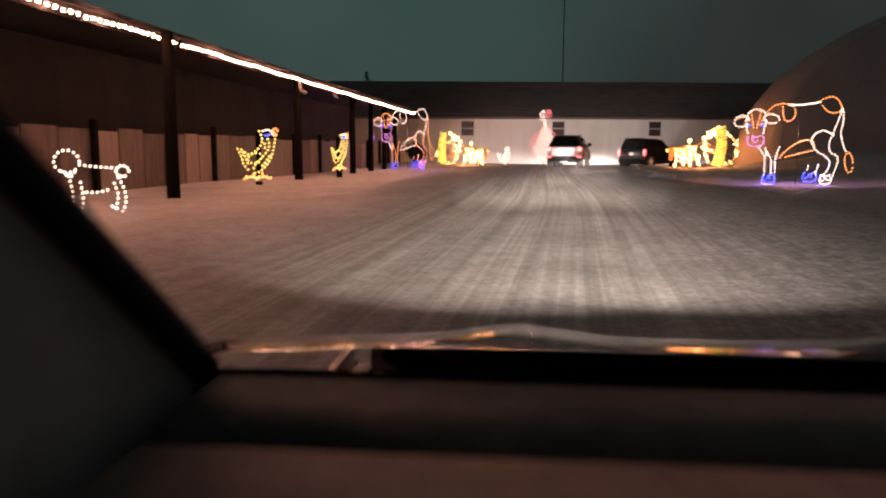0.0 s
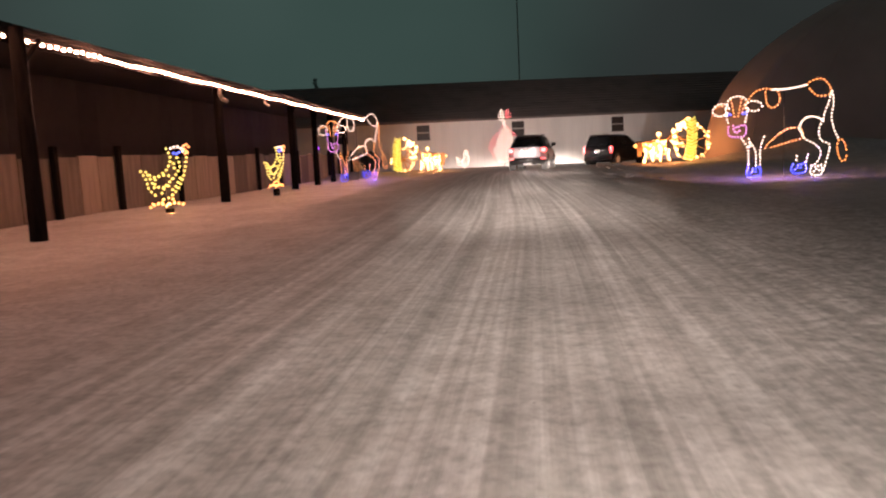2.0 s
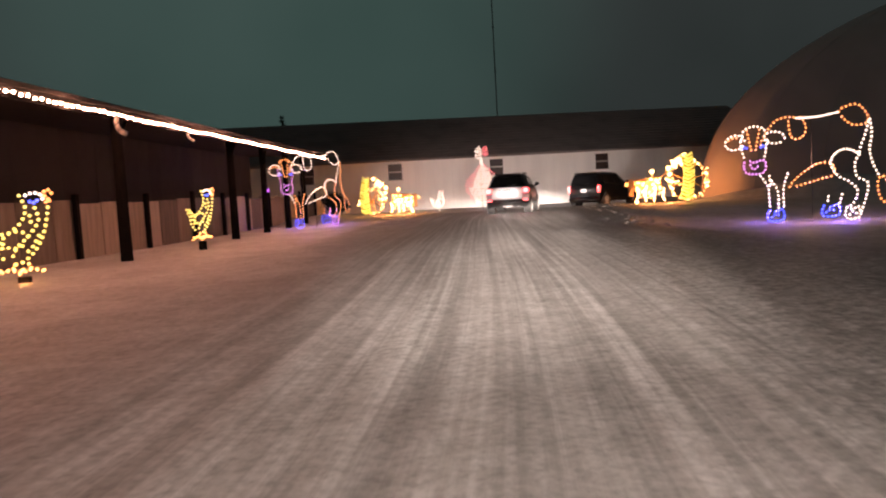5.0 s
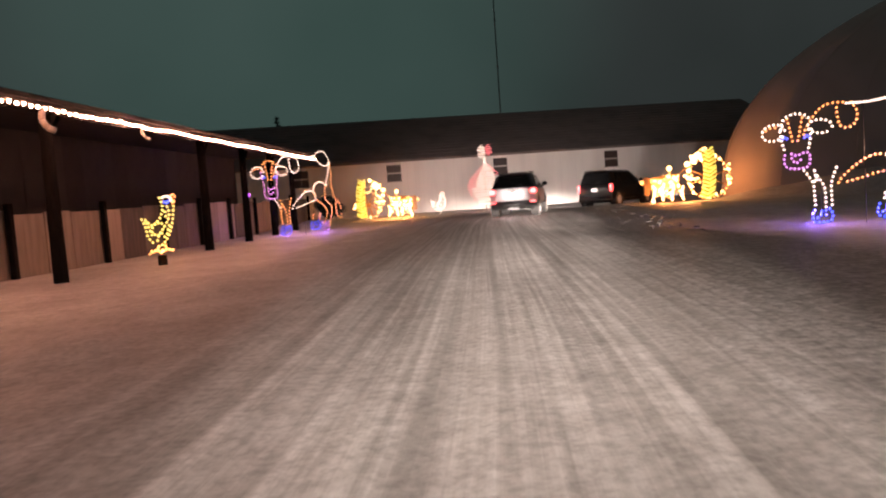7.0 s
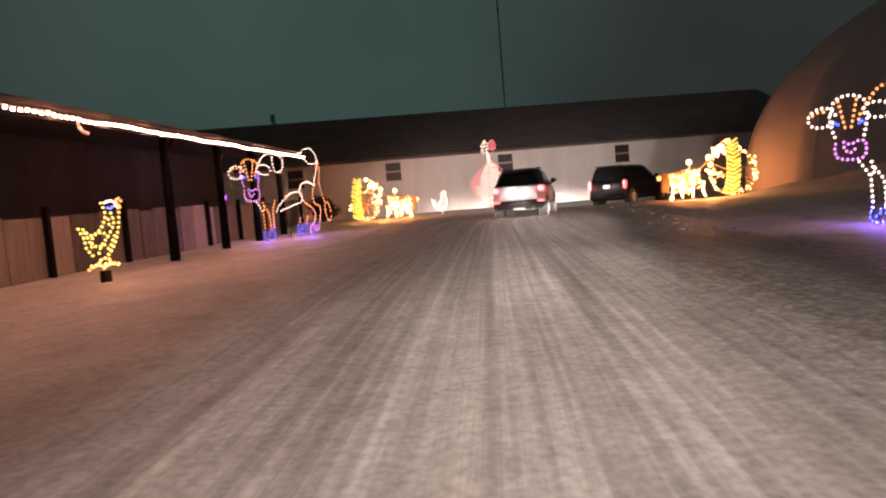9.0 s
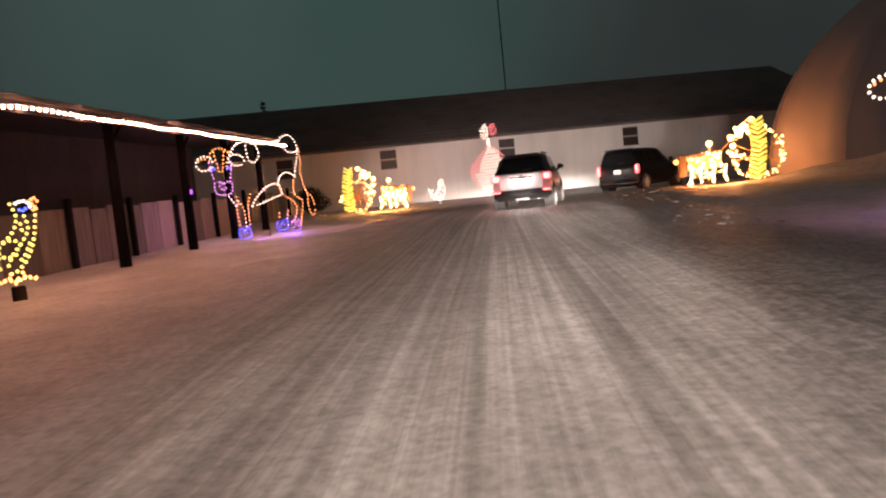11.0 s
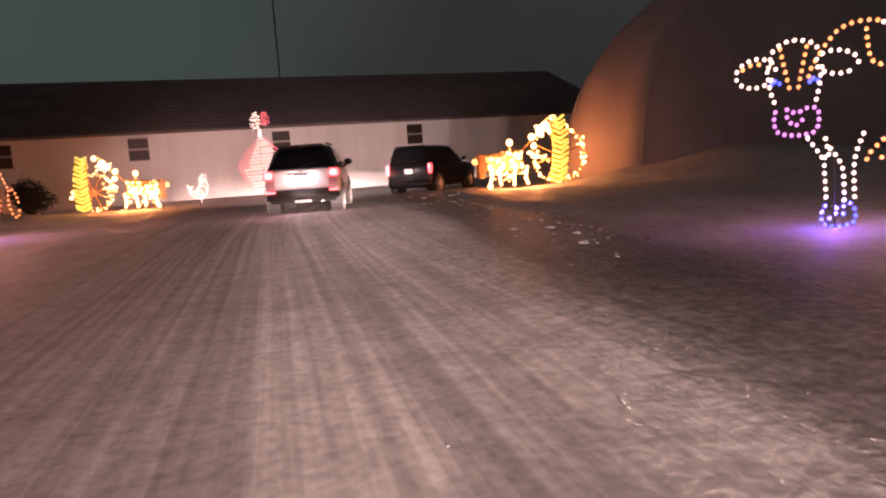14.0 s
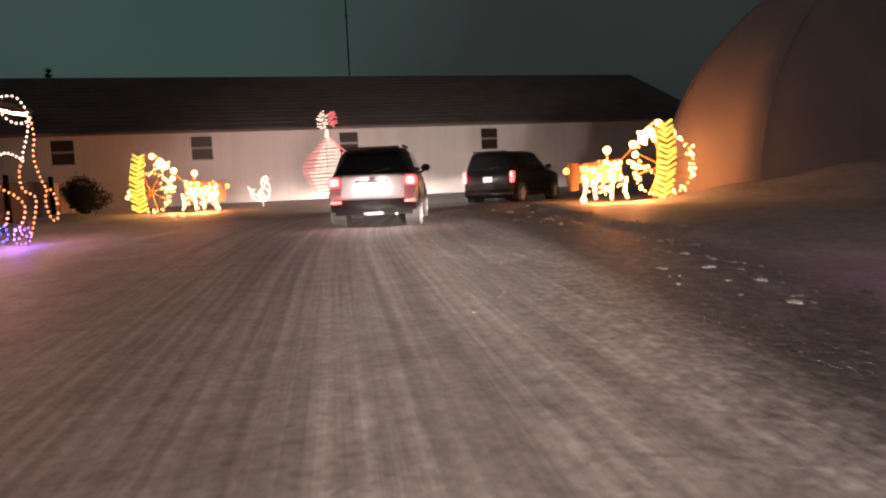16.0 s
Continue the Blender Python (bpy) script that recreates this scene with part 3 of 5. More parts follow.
# ---- round-topped dome beside the yard ----
def build_dome():
    cx, cy, top = 34.0, 48.0, 11.5
    dome = thing("dome", pose(cx, cy, 0), "large pale fabric covered dome with upright seams", "dome", kind="structure")
    plan = smooth_line([(x - cx, y - cy, 0) for x, y in ((20.6, 42.7), (19.9, 43.6), (19.5, 46.2), (24.6, 52.5), (31, 57), (40, 58), (47, 52), (46, 41.5), (34, 41.4), (24, 42.1))], 0.45, closed=True)[:-1]
    rows = 26
    bm = bmesh.new()
    rings = []
    for j in range(rows + 1):
        z = top * j / rows
        s = max(0.02, 1 - (z / top) ** 2.35)
        k = z - 0.5 if j == 0 else z
        rings.append([bm.verts.new((p.x * s * (1 + (0.004 if i % 2 else -0.004)), p.y * s * (1 + (0.004 if i % 2 else -0.004)), k)) for i, p in enumerate(plan)])
    n = len(plan)
    for j in range(rows):
        for i in range(n):
            bm.faces.new((rings[j][i], rings[j][(i + 1) % n], rings[j + 1][(i + 1) % n], rings[j + 1][i]))
    bm.faces.new(rings[-1])
    bmesh.ops.recalc_face_normals(bm, faces=bm.faces)
    part("dome_skin", bm, DOME_SKIN, dome, smooth=True)
    for i in range(0, n, 8):
        bm = bmesh.new()
        pts = [Vector((plan[i].x * q, plan[i].y * q, z)) for z, q in ((top * k / 14, max(0.02, 1 - (k / 14) ** 2.35)) for k in range(14))]
        for a, b in zip(pts, pts[1:]):
            cyl(bm, a, b, 0.018, seg=5, caps=False)
        part("seam", bm, DOME_SKIN, dome)


build_dome()


# ---- light figures ----
def cow(m, label, patch, leg, radius):
    f = Figure("light_cow", m, label, "light display", "wire cows", radius=radius)
    w, o = "white", patch
    # head, seen from the front
    f.loop(w, -1.86, 2.27, 0.28, 0.20, 8)
    f.strand(patch if leg == "white" else leg, (-2.04, 2.34), (-1.90, 2.40), (-1.72, 2.38), step=0.12)
    f.loop(w, -0.76, 2.33, 0.28, 0.16, -6)
    f.strand(leg, (-1.68, 2.34), (-1.60, 2.58), (-1.36, 2.68), (-1.08, 2.62), (-0.94, 2.42))
    for q in (-1, 1):
        f.strand("orange", (-1.34 + 0.18 * q, 2.58), (-1.34 + 0.12 * q, 2.30), (-1.34 + 0.06 * q, 2.02))
    side = w if leg == "white" else "pink"
    f.strand(side, (-1.70, 2.28), (-1.66, 2.00), (-1.58, 1.76))
    f.strand(side, (-0.96, 2.28), (-1.00, 2.00), (-1.06, 1.76))
    f.strand("orange", (-0.98, 2.46), (-1.10, 2.28), (-1.16, 2.06))
    for q in (-1, 1):
        f.loop("blue", -1.33 + 0.26 * q, 2.10, 0.055, 0.035, 0, step=0.075)
    f.strand("pink", (-1.60, 1.70), (-1.60, 1.46), (-1.46, 1.37), (-1.18, 1.36), (-1.03, 1.44), (-1.02, 1.70), (-1.17, 1.73), (-1.31, 1.67), (-1.45, 1.73), closed=True, step=0.1)
    f.strand("pink", (-1.44, 1.62), (-1.36, 1.50), (-1.28, 1.52), (-1.18, 1.62), step=0.1)
    # neck, back and rump
    f.strand(w, (-1.16, 1.30), (-1.06, 1.16), (-0.96, 1.00))
    f.strand(o, (-0.98, 2.48), (-0.74, 2.76), (-0.44, 2.85), (-0.16, 2.82))
    f.strand(o, (-0.06, 2.82), (0.06, 2.62), (0.05, 2.38), (-0.12, 2.24), (-0.30, 2.30), (-0.36, 2.52), (-0.38, 2.80))
    f.strand(w, (-0.16, 2.80), (0.36, 2.79), (0.92, 2.86), step=0.075)
    f.strand(o, (0.92, 2.86), (1.10, 2.99), (1.38, 3.00), (1.58, 2.76), (1.60, 2.54), (1.34, 2.48), (1.12, 2.58), closed=True)
    f.strand(w, (1.62, 2.54), (1.54, 2.22), (1.44, 1.96), (1.38, 1.72))
    # hind quarters
    f.strand(w, (0.68, 1.54), (0.78, 1.76), (1.02, 1.88), (1.26, 1.82), (1.40, 1.72), step=0.085)
    f.strand(leg, (1.38, 1.72), (1.28, 1.46), (1.34, 1.14), (1.60, 0.96), (1.50, 0.46), (1.40, 0.18))
    f.strand(leg, (0.68, 1.52), (0.86, 1.20), (1.16, 1.02), (1.34, 0.78), (1.22, 0.44), (1.00, 0.32))
    f.strand(leg, (1.66, 2.60), (1.70, 2.20), (1.64, 1.84), (1.72, 1.46), (1.86, 1.14))
    f.loop("orange", 1.96, 0.80, 0.13, 0.34, 8)
    f.strand(leg, (0.62, 0.66), (0.58, 0.44))
    f.strand(leg, (0.96, 0.70), (0.88, 0.42))
    # belly patch
    f.strand(o, (-0.38, 0.96), (-0.06, 1.30), (0.36, 1.54), (0.72, 1.52), (0.78, 1.24), (0.44, 1.14), (0.08, 1.04), closed=True, step=0.115)
    # fore legs
    f.strand(leg, (-0.92, 1.28), (-0.88, 1.02), (-0.94, 0.98), (-0.92, 0.38))
    f.strand(leg, (-0.86, 1.14), (-0.70, 0.86), (-0.68, 0.36))
    f.strand(leg, (-0.42, 1.32), (-0.54, 0.94), (-0.54, 0.38))
    # hooves
    for left, right, low, color in ((-0.94, -0.58, 0.03, "blue"), (0.50, 0.86, 0.12, "blue"), (1.08, 1.36, 0.05, "pink" if leg == "orange" else "white")):
        mid = (left + right) / 2
        f.strand(color, (left, low + 0.30), (left - 0.04, low + 0.06), (mid, low), (right + 0.04, low + 0.08), (right, low + 0.32), (mid, low + 0.26), closed=True, step=0.10, radius=radius * (1.0 if leg == "white" else 0.8))
        f.strand(color, (left + 0.06, low + 0.12), (mid, low + 0.20), (right - 0.04, low + 0.14), step=0.11, radius=radius * (1.0 if leg == "white" else 0.8))
    for u, v in ((-0.80, 1.0), (1.36, 0.9), (0.2, 2.79)):
        f.stake(u, -0.25, v, 0.008)
    # the blue and pink hoof bulbs tint the snow
    for u in (-0.85, 0.95):
        cluster_glow("hoof_glow", m @ Vector((u, -0.14, 0.36)), 40, (0.22, 0.12, 1.0))
    # and the white and orange ones above light it more faintly
    cluster_glow("body_glow", m @ Vector((0.2, -0.2, 1.75)), 70, (1.0, 0.55, 0.38), 0.3)
    return f.done()


cow(pose(13.84, 27.70, -0.246, 0, 0, -42) @ Matrix.Diagonal((1.055, 1, 1.112, 1)), "wire cow outlined in white, orange and blue bulbs on snow", "orange", "white", 0.034)
cow(pose(-1.55, 41.6, 0.0, 0, 0, 47) @ Matrix.Diagonal((1.15, 1.0, 1.16, 1)), "wire cow in white and orange bulbs beside the shed", "white", "orange", 0.028)


def chicken(m, label):
    f = Figure("light_chicken", m, label, "light display", "wire chickens", radius=0.034, step=0.115)
    y = "yellow"
    # neck and back, up into the tail
    f.strand(y, (0.04, 1.74), (0.12, 1.50), (0.04, 1.26), (-0.14, 1.08), (-0.30, 1.04), (-0.53, 1.25))
    # tail edge and belly
    f.strand(y, (-0.57, 1.20), (-0.46, 0.96), (-0.42, 0.74), (-0.24, 0.52))
    f.strand(y, (-0.42, 1.10), (-0.34, 0.90), (-0.28, 0.72))
    # breast
    f.strand(y, (0.48, 1.50), (0.40, 1.10), (0.26, 0.76), (0.04, 0.52), (-0.14, 0.46))
    f.strand(y, (0.27, 1.50), (0.31, 1.26), (0.13, 0.98), (-0.06, 0.78), (-0.14, 0.62))
    f.loop(y, -0.08, 0.92, 0.21, 0.15, 15)
    f.strand(y, (0.18, 1.36), (0.20, 1.16))
    f.strand(y, (0.30, 0.98), (0.16, 0.74), (0.02, 0.66))
    # head
    f.strand("blue", (0.20, 1.62), (0.28, 1.60), (0.34, 1.66), step=0.07)
    f.strand("white", (0.14, 1.74), (0.26, 1.78), (0.38, 1.74), (0.42, 1.60), step=0.085)
    f.loop("orange", 0.50, 1.74, 0.06, 0.09, 20, step=0.08)
    f.strand("orange", (0.46, 1.60), (0.56, 1.64), step=0.06)
    # legs and feet
    for q in (-0.20, 0.16):
        f.strand("amber", (q * 0.6, 0.46), (q * 0.8, 0.38), step=0.08)
        f.strand("amber", (q - 0.22, 0.28), (q, 0.37), (q + 0.20, 0.28), step=0.10)
        f.strand("amber", (q - 0.16, 0.36), (q + 0.18, 0.33), step=0.11)
    part("stand", boxed(-0.10, 0.10, -0.05, 0.09, -0.2, 0.22, 0.01), POST_WOOD, f.ob, "short dark wooden stand")
    cluster_glow("foot_glow", m @ Vector((0.0, -0.15, 0.34)), 5, (1.0, 0.42, 0.12))
    return f.done()


chicken(pose(-5.50, 20.6, -0.05, 0, 0, 8) @ Matrix.Diagonal((1.02, 1, 0.95, 1)), "wire chicken of yellow bulbs with a blue and orange head")
chicken(pose(-3.96, 28.57, 0.05, 0, 0, 57) @ Matrix.Diagonal((0.98, 1, 0.93, 1)), "wire chicken of yellow bulbs on a short wooden stand")


def lamb(m):
    f = Figure("light_lamb", m, "white bulb wire lamb near the shed", "light display", radius=0.03, step=0.095)
    f.loop("white", -0.42, 0.98, 0.22, 0.20, 0)
    f.strand("white", (-0.52, 0.80), (-0.36, 0.72), (-0.26, 0.84))
    f.strand("white", (-0.20, 0.92), (0.10, 0.88), (0.42, 0.86))
    f.loop("white", 0.56, 0.80, 0.12, 0.10, 0, step=0.07)
    f.strand("white", (0.48, 0.68), (0.58, 0.46), (0.60, 0.24), (0.52, 0.04))
    f.strand("white", (0.40, 0.58), (0.46, 0.34), (0.38, 0.06))
    f.strand("white", (0.34, 0.16), (0.46, 0.10))
    f.strand("white", (-0.10, 0.42), (0.12, 0.42), (0.34, 0.48))
    f.strand("white", (-0.40, 0.72), (-0.34, 0.40), (-0.36, 0.04))
    f.strand("white", (-0.20, 0.60), (-0.16, 0.30), (-0.20, 0.04))
    return f.done()


lamb(pose(-6.35, 11.3, -0.05, 0, 0, 20) @ Matrix.Diagonal((0.86, 1, 0.92, 1)))


def small_rooster(m):
    f = Figure("light_rooster", m, "small white bulb wire rooster by the barn wall", "light display", radius=0.036, step=0.10)
    f.strand("white", (-0.48, 0.80), (-0.44, 0.50), (-0.22, 0.30), (0.06, 0.26), (0.30, 0.44), (0.40, 0.74), (0.36, 1.02), (0.24, 1.26))
    f.strand("white", (-0.48, 0.80), (-0.34, 0.58), (-0.10, 0.62), (0.06, 0.90), (0.02, 1.16), (0.16, 1.34))
    f.loop("white", -0.02, 0.52, 0.16, 0.12, 0)
    f.loop("white", 0.10, 0.60, 0.25, 0.24, 20)
    f.strand("white", (-0.56, 0.92), (-0.44, 0.72), (-0.30, 0.86))
    f.strand("white", (0.14, 0.98), (0.20, 1.14), (0.30, 1.02))
    f.loop("white", 0.22, 1.28, 0.13, 0.11, 0, step=0.09)
    f.strand("red", (0.12, 1.34), (0.24, 1.38), (0.34, 1.26), step=0.09)
    f.strand("white", (0.05, 0.24), (0.05, 0.02))
    return f.done()


small_rooster(pose(6.15, 58.6, 0.0, 0, 0, -8))


def tall_figure(m):
    """Tall striped bird figure: a flared body of light rows, a neck and a crested head."""
    f = Figure("tall_light_figure", m, "tall striped red and white bulb figure with a crested head", "light display", radius=0.042, step=0.13)
    rng = random.Random(8)
    # bell of slightly tilted light rows, red at their ends
    for k in range(17):
        v = 0.42 + k * 0.172
        t = k / 16
        left = 0.60 + 0.60 * math.sin(math.pi * min(1, t / 0.95)) ** 1.5 - 0.56 * t ** 3
        right = 0.62 + 0.42 * math.sin(math.pi * min(1, t / 1.1)) - 0.68 * t ** 4
        tilt = rng.uniform(0.02, 0.09)
        inner = 0.55 if t > 0.4 else 0.84
        f.strand("white", (-left * inner + 0.09, v), (0.0, v + tilt * 0.6), (right * 0.8, v + tilt), step=0.10, radius=0.037)
        f.strand("red", (-left, v - 0.02), (-left * inner, v - 0.005), step=0.09, radius=0.036)
        if k % 2:
            f.strand("red", (right * 0.9, v + tilt), (right, v + tilt + 0.02), step=0.1)
    f.strand("red", (0.12, 3.12), (0.55, 2.75), (1.05, 2.30), step=0.1)
    f.strand("white", (0.0, 3.2), (0.03, 3.5), step=0.09)
    f.strand("white", (0.10, 3.2), (0.10, 3.5), step=0.09)
    # head and crest, packed with bulbs
    for color, cu, cv, ru, rv, count in (("white", -0.12, 3.96, 0.25, 0.46, 34), ("red", 0.36, 4.02, 0.22, 0.40, 28)):
        for k in range(count):
            a, d = k * 2.39996, math.sqrt((k + 0.5) / count)
            o = new("bulb", bulb_mesh(color, 0.036))
            o.location = (cu + ru * d * math.cos(a) + rng.uniform(-0.03, 0.03), rng.uniform(-0.05, 0.0), cv + rv * d * math.sin(a) + rng.uniform(-0.03, 0.03))
            o.parent = f.ob
    f.stake(0.0, -0.3, 3.2, 0.02)
    # the packed red and white bulbs light the wall behind
    cluster_glow("figure_glow", m @ Vector((-0.2, 0.5, 2.2)), 55, (1.0, 0.42, 0.36), 0.3)
    return f.done()


tall_figure(pose(9.45, 59.6, 0.0, 0, 0, -8))


def tractor(m, label, flip, tread_u, R, seed, lean):
    """A tractor built of lit frames: hood, spoked rear wheel, a treaded tyre seen edge-on and globe lamps."""
    s = -1 if flip else 1
    rng = random.Random(seed)
    f = Figure("light_tractor", m, label, "light display", "tractor displays", radius=0.045, step=0.12)

    def S(*uv):
        return [(s * u, v) for u, v in uv]

    def globe(u, v, r, depth=-0.1, color="cream"):
        bm = bmesh.new()
        bmesh.ops.create_icosphere(bm, subdivisions=2, radius=r)
        bmesh.ops.translate(bm, verts=bm.verts, vec=(s * u, depth, v))
        part("globe_lamp", bm, BULB[color], f.ob, smooth=True)

    def cluster(color, u0, v0, u1, v1, count, r, depth=-0.36):
        """Bulbs wound closely and unevenly over a patch of the display."""
        for _ in range(count):
            a, b = rng.random(), rng.random()
            o = new("bulb", bulb_mesh(color, rng.choice((r * 0.75, r, r * 1.2))))
            o.location = (s * (u0 + (u1 - u0) * a), depth + rng.uniform(-0.04, 0.04), v0 + (v1 - v0) * b)
            o.parent = f.ob

    # hood and engine block, painted orange, lit by the bulbs wound round it
    prof = ((-1.45, 0.62), (-1.45, 1.12), (-1.36, 1.24), (-0.7, 1.30), (-0.1, 1.34), (-0.1, 0.62))
    bm = bmesh.new()
    va = [bm.verts.new((s * u, -0.28, v)) for u, v in prof]
    vb = [bm.verts.new((s * u, 0.28, v)) for u, v in prof]
    bm.faces.new(va)
    bm.faces.new(vb[::-1])
    for i in range(6):
        bm.faces.new((va[i], vb[i], vb[(i + 1) % 6], va[(i + 1) % 6]))
    bmesh.ops.recalc_face_normals(bm, faces=bm.faces)
    bmesh.ops.bevel(bm, geom=bm.edges[:], offset=0.05, segments=2, affect="EDGES", clamp_overlap=True)
    part("hood", bm, HOOD_PAINT, f.ob, "orange painted hood")
    part("grille", boxed(min(s * -1.72, s * -1.46), max(s * -1.72, s * -1.46), -0.30, 0.25, 0.38, 1.26, 0.04), HOOD_PAINT, f.ob, "orange brown grille box")
    cluster("cream", -1.36, 0.62, -0.80, 1.08, 15, 0.062)
    cluster("cream", -0.72, 0.66, -0.12, 1.24, 18, 0.062)
    cluster("amber", -1.42, 0.90, -0.1, 1.28, 14, 0.042)
    # front wheels and struts
    for u, d, lean in ((-1.28, -0.35, -0.10), (-0.86, 0.30, 0.04), (-0.45, -0.35, -0.02), (-0.02, -0.25, 0.10)):
        f.strand("cream", *S((u + 0.06, 0.70), (u, 0.36), (u + lean, 0.05)), depth=d, step=0.085, radius=0.062)
    globe(-1.34, 0.10, 0.10, -0.4)
    cluster("amber", -1.35, 0.15, 0.05, 0.66, 20, 0.045, -0.2)
    cluster("cream", -1.30, 0.30, 0.0, 0.66, 12, 0.05, -0.2)
    globe(-1.80, 1.0, 0.11, color="amber")
    globe(-0.52, 1.60, 0.125)
    f.strand("amber", *S((-0.5, 1.36), (-0.52, 1.55)), step=0.1)
    # rear wheel with spokes
    cu, cv = 1.25, R + 0.07
    f.loop("amber", s * cu, cv, R * 0.97, R, step=0.17, radius=0.046)
    for k in range(26):
        a = rng.uniform(0, math.tau)
        d = R * rng.gauss(0.97, 0.07)
        o = new("bulb", bulb_mesh("cream", rng.choice((0.04, 0.055, 0.075))))
        o.location = (s * cu + d * math.cos(a), rng.uniform(-0.1, 0.05), cv + d * math.sin(a))
        o.parent = f.ob
    for k in range(8):
        a = math.tau * (k + 0.4) / 8
        bm = bmesh.new()
        cyl(bm, (s * cu, 0, cv), (s * cu + R * math.cos(a), 0, cv + R * math.sin(a)), 0.03, seg=6)
        part("spoke", bm, HOOD_PAINT, f.ob)
    bm = bmesh.new()
    cyl(bm, (s * cu, -0.1, cv), (s * cu, 0.12, cv), 0.14, seg=12)
    part("hub", bm, HOOD_PAINT, f.ob)
    for u, v, r in ((0.30, 1.74, 0.13), (0.36, 1.42, 0.11), (0.60, 1.96, 0.15), (0.80, 2.10, 0.17), (0.42, 1.05, 0.10), (1.50, 2.02, 0.14), (1.10, 2.36, 0.12), (2.16, 0.72, 0.08)):
        globe(u, v, r)
    cluster("cream", 0.45, 1.75, 1.05, 2.15, 14, 0.06, -0.12)
    cluster("amber", 0.25, 0.85, 0.85, 1.25, 12, 0.05, -0.12)
    f.strand("cream", *S((0.30, 1.05), (0.62, 1.02), (0.85, 1.05)), step=0.12, radius=0.06)
    f.strand("amber", *S((0.55, 1.95), (0.85, 2.3), (1.1, 2.45)), step=0.11)
    # tyre tread seen edge-on: a tall, bowed stack of yellow chevrons
    core = bmesh.new()
    ring = []
    for k in range(14):
        v, t = 0.10 + k * 0.168, k / 13
        bow = 0.10 * math.sin(math.pi * t)
        u0 = s * tread_u + s * (bow - 0.05) + lean * (t - 0.4)
        bm = bmesh.new()
        for e in (-1, 1):
            slope = rng.uniform(0.035, 0.065)
            pts = [Vector((u0 + e * 0.10 * q * (1 - 0.3 * t * t), -0.44 + 0.035 * q, v + slope * q + (0.02 if e > 0 else 0))) for q in range(4)]
            for p, q in zip(pts, pts[1:]):
                cyl(bm, p, q, rng.uniform(0.036, 0.052), seg=6)
        part("tread_bar", bm, BULB["tread"], f.ob)
        ring.append([core.verts.new((u0 + x, y, v)) for x, y in ((-0.27, -0.30), (-0.15, -0.39), (0.15, -0.39), (0.27, -0.30), (0.27, -0.16), (-0.27, -0.16))])
    for A, B in zip(ring, ring[1:]):
        for i in range(6):
            core.faces.new((A[i], A[(i + 1) % 6], B[(i + 1) % 6], B[i]))
    core.faces.new(ring[0][::-1])
    core.faces.new(ring[-1])
    bmesh.ops.recalc_face_normals(core, faces=core.faces)
    part("tyre_core", core, TREAD_CORE, f.ob, smooth=True)
    for u in (-0.9, 0.3):
        cluster_glow("display_glow", m @ Vector((s * u, -0.55, 0.5)), 125, (1.0, 0.35, 0.10), 0.1)
    cluster_glow("display_glow", m @ Vector((s * 0.2, 0.55, 1.3)), 140, (1.0, 0.37, 0.13), 0.2)
    # steering bar
    bm = bmesh.new()
    cyl(bm, (s * -0.1, 0, 1.25), (s * 0.62, 0, 1.95), 0.03, seg=6)
    part("steering_bar", bm, HOOD_PAINT, f.ob)
    return f.done()


HOOD_PAINT = material("orange_enamel", (0.72, 0.44, 0.22), 0.45, vary=0.15, scale=4, bump=0.05)
TREAD_CORE = material("yellow_sheet", (0.45, 0.36, 0.05), 0.5, vary=0.2, scale=5, bump=0.1)
tractor(pose(16.15, 43.6, 0.12, 0, 0, -18), "tractor display with orange hood and globe lamps by the dome", False, 1.22, 0.98, 5, -0.22)
tractor(pose(2.75, 56.2, 0.06, 0, 0, 4), "tractor display with yellow tyre and globe lamps by the barn", True, 1.72, 0.80, 6, -0.08)


def roof_string():
    ob = thing("light_string", pose(0, 0, 0), "string of warm white bulbs along the shed eave", "string lights")
    bm = bmesh.new()
    rng = random.Random(2)
    y, last = 3.0, None
    while y < 46.8:
        sag = 0.012 * math.sin(y * 1.9)
        p = Vector((eave_x(y) + 0.2, y, 3.40 + sag + rng.uniform(-0.015, 0.015)))
        o = new("bulb", bulb_mesh("warm", 0.037))
        o.location = p
        o.parent = ob
        if last:
            cyl(bm, last + Vector((0, 0, 0.05)), p + Vector((0, 0, 0.05)), 0.008, seg=4, caps=False)
        last = p
        y += 0.21
    part("cable", bm, STEEL, ob, "thin dark cable")
    # what each few metres of the string throw on the snow
    for y in (4.2, 9.5, 11.4, 13.0, 17.8, 20.1, 22.4, 27.6, 29.6, 31.6, 36.3, 40.7, 44.9):
        cluster_glow("string_glow", (eave_x(y) + 0.24, y, 3.34), 78, (1.0, 0.45, 0.29), 0.12)


roof_string()

# purple spot of light on the post, built as a small glowing piece
post_light_spot = thing("post_light_spot", pose(post_x(38.6) + 0.17, 38.5, 1.75), "small purple spot of light on a dark shed post", "lamp")
part("housing", boxed(-0.05, 0.03, -0.03, 0.05, -0.09, 0.09, 0.01), PLASTIC, post_light_spot, "black plastic backing added behind the spot")
part("lit_spot", boxed(-0.035, 0.035, -0.05, -0.032, -0.07, 0.07, 0.006), PURPLE_SPOT, post_light_spot)


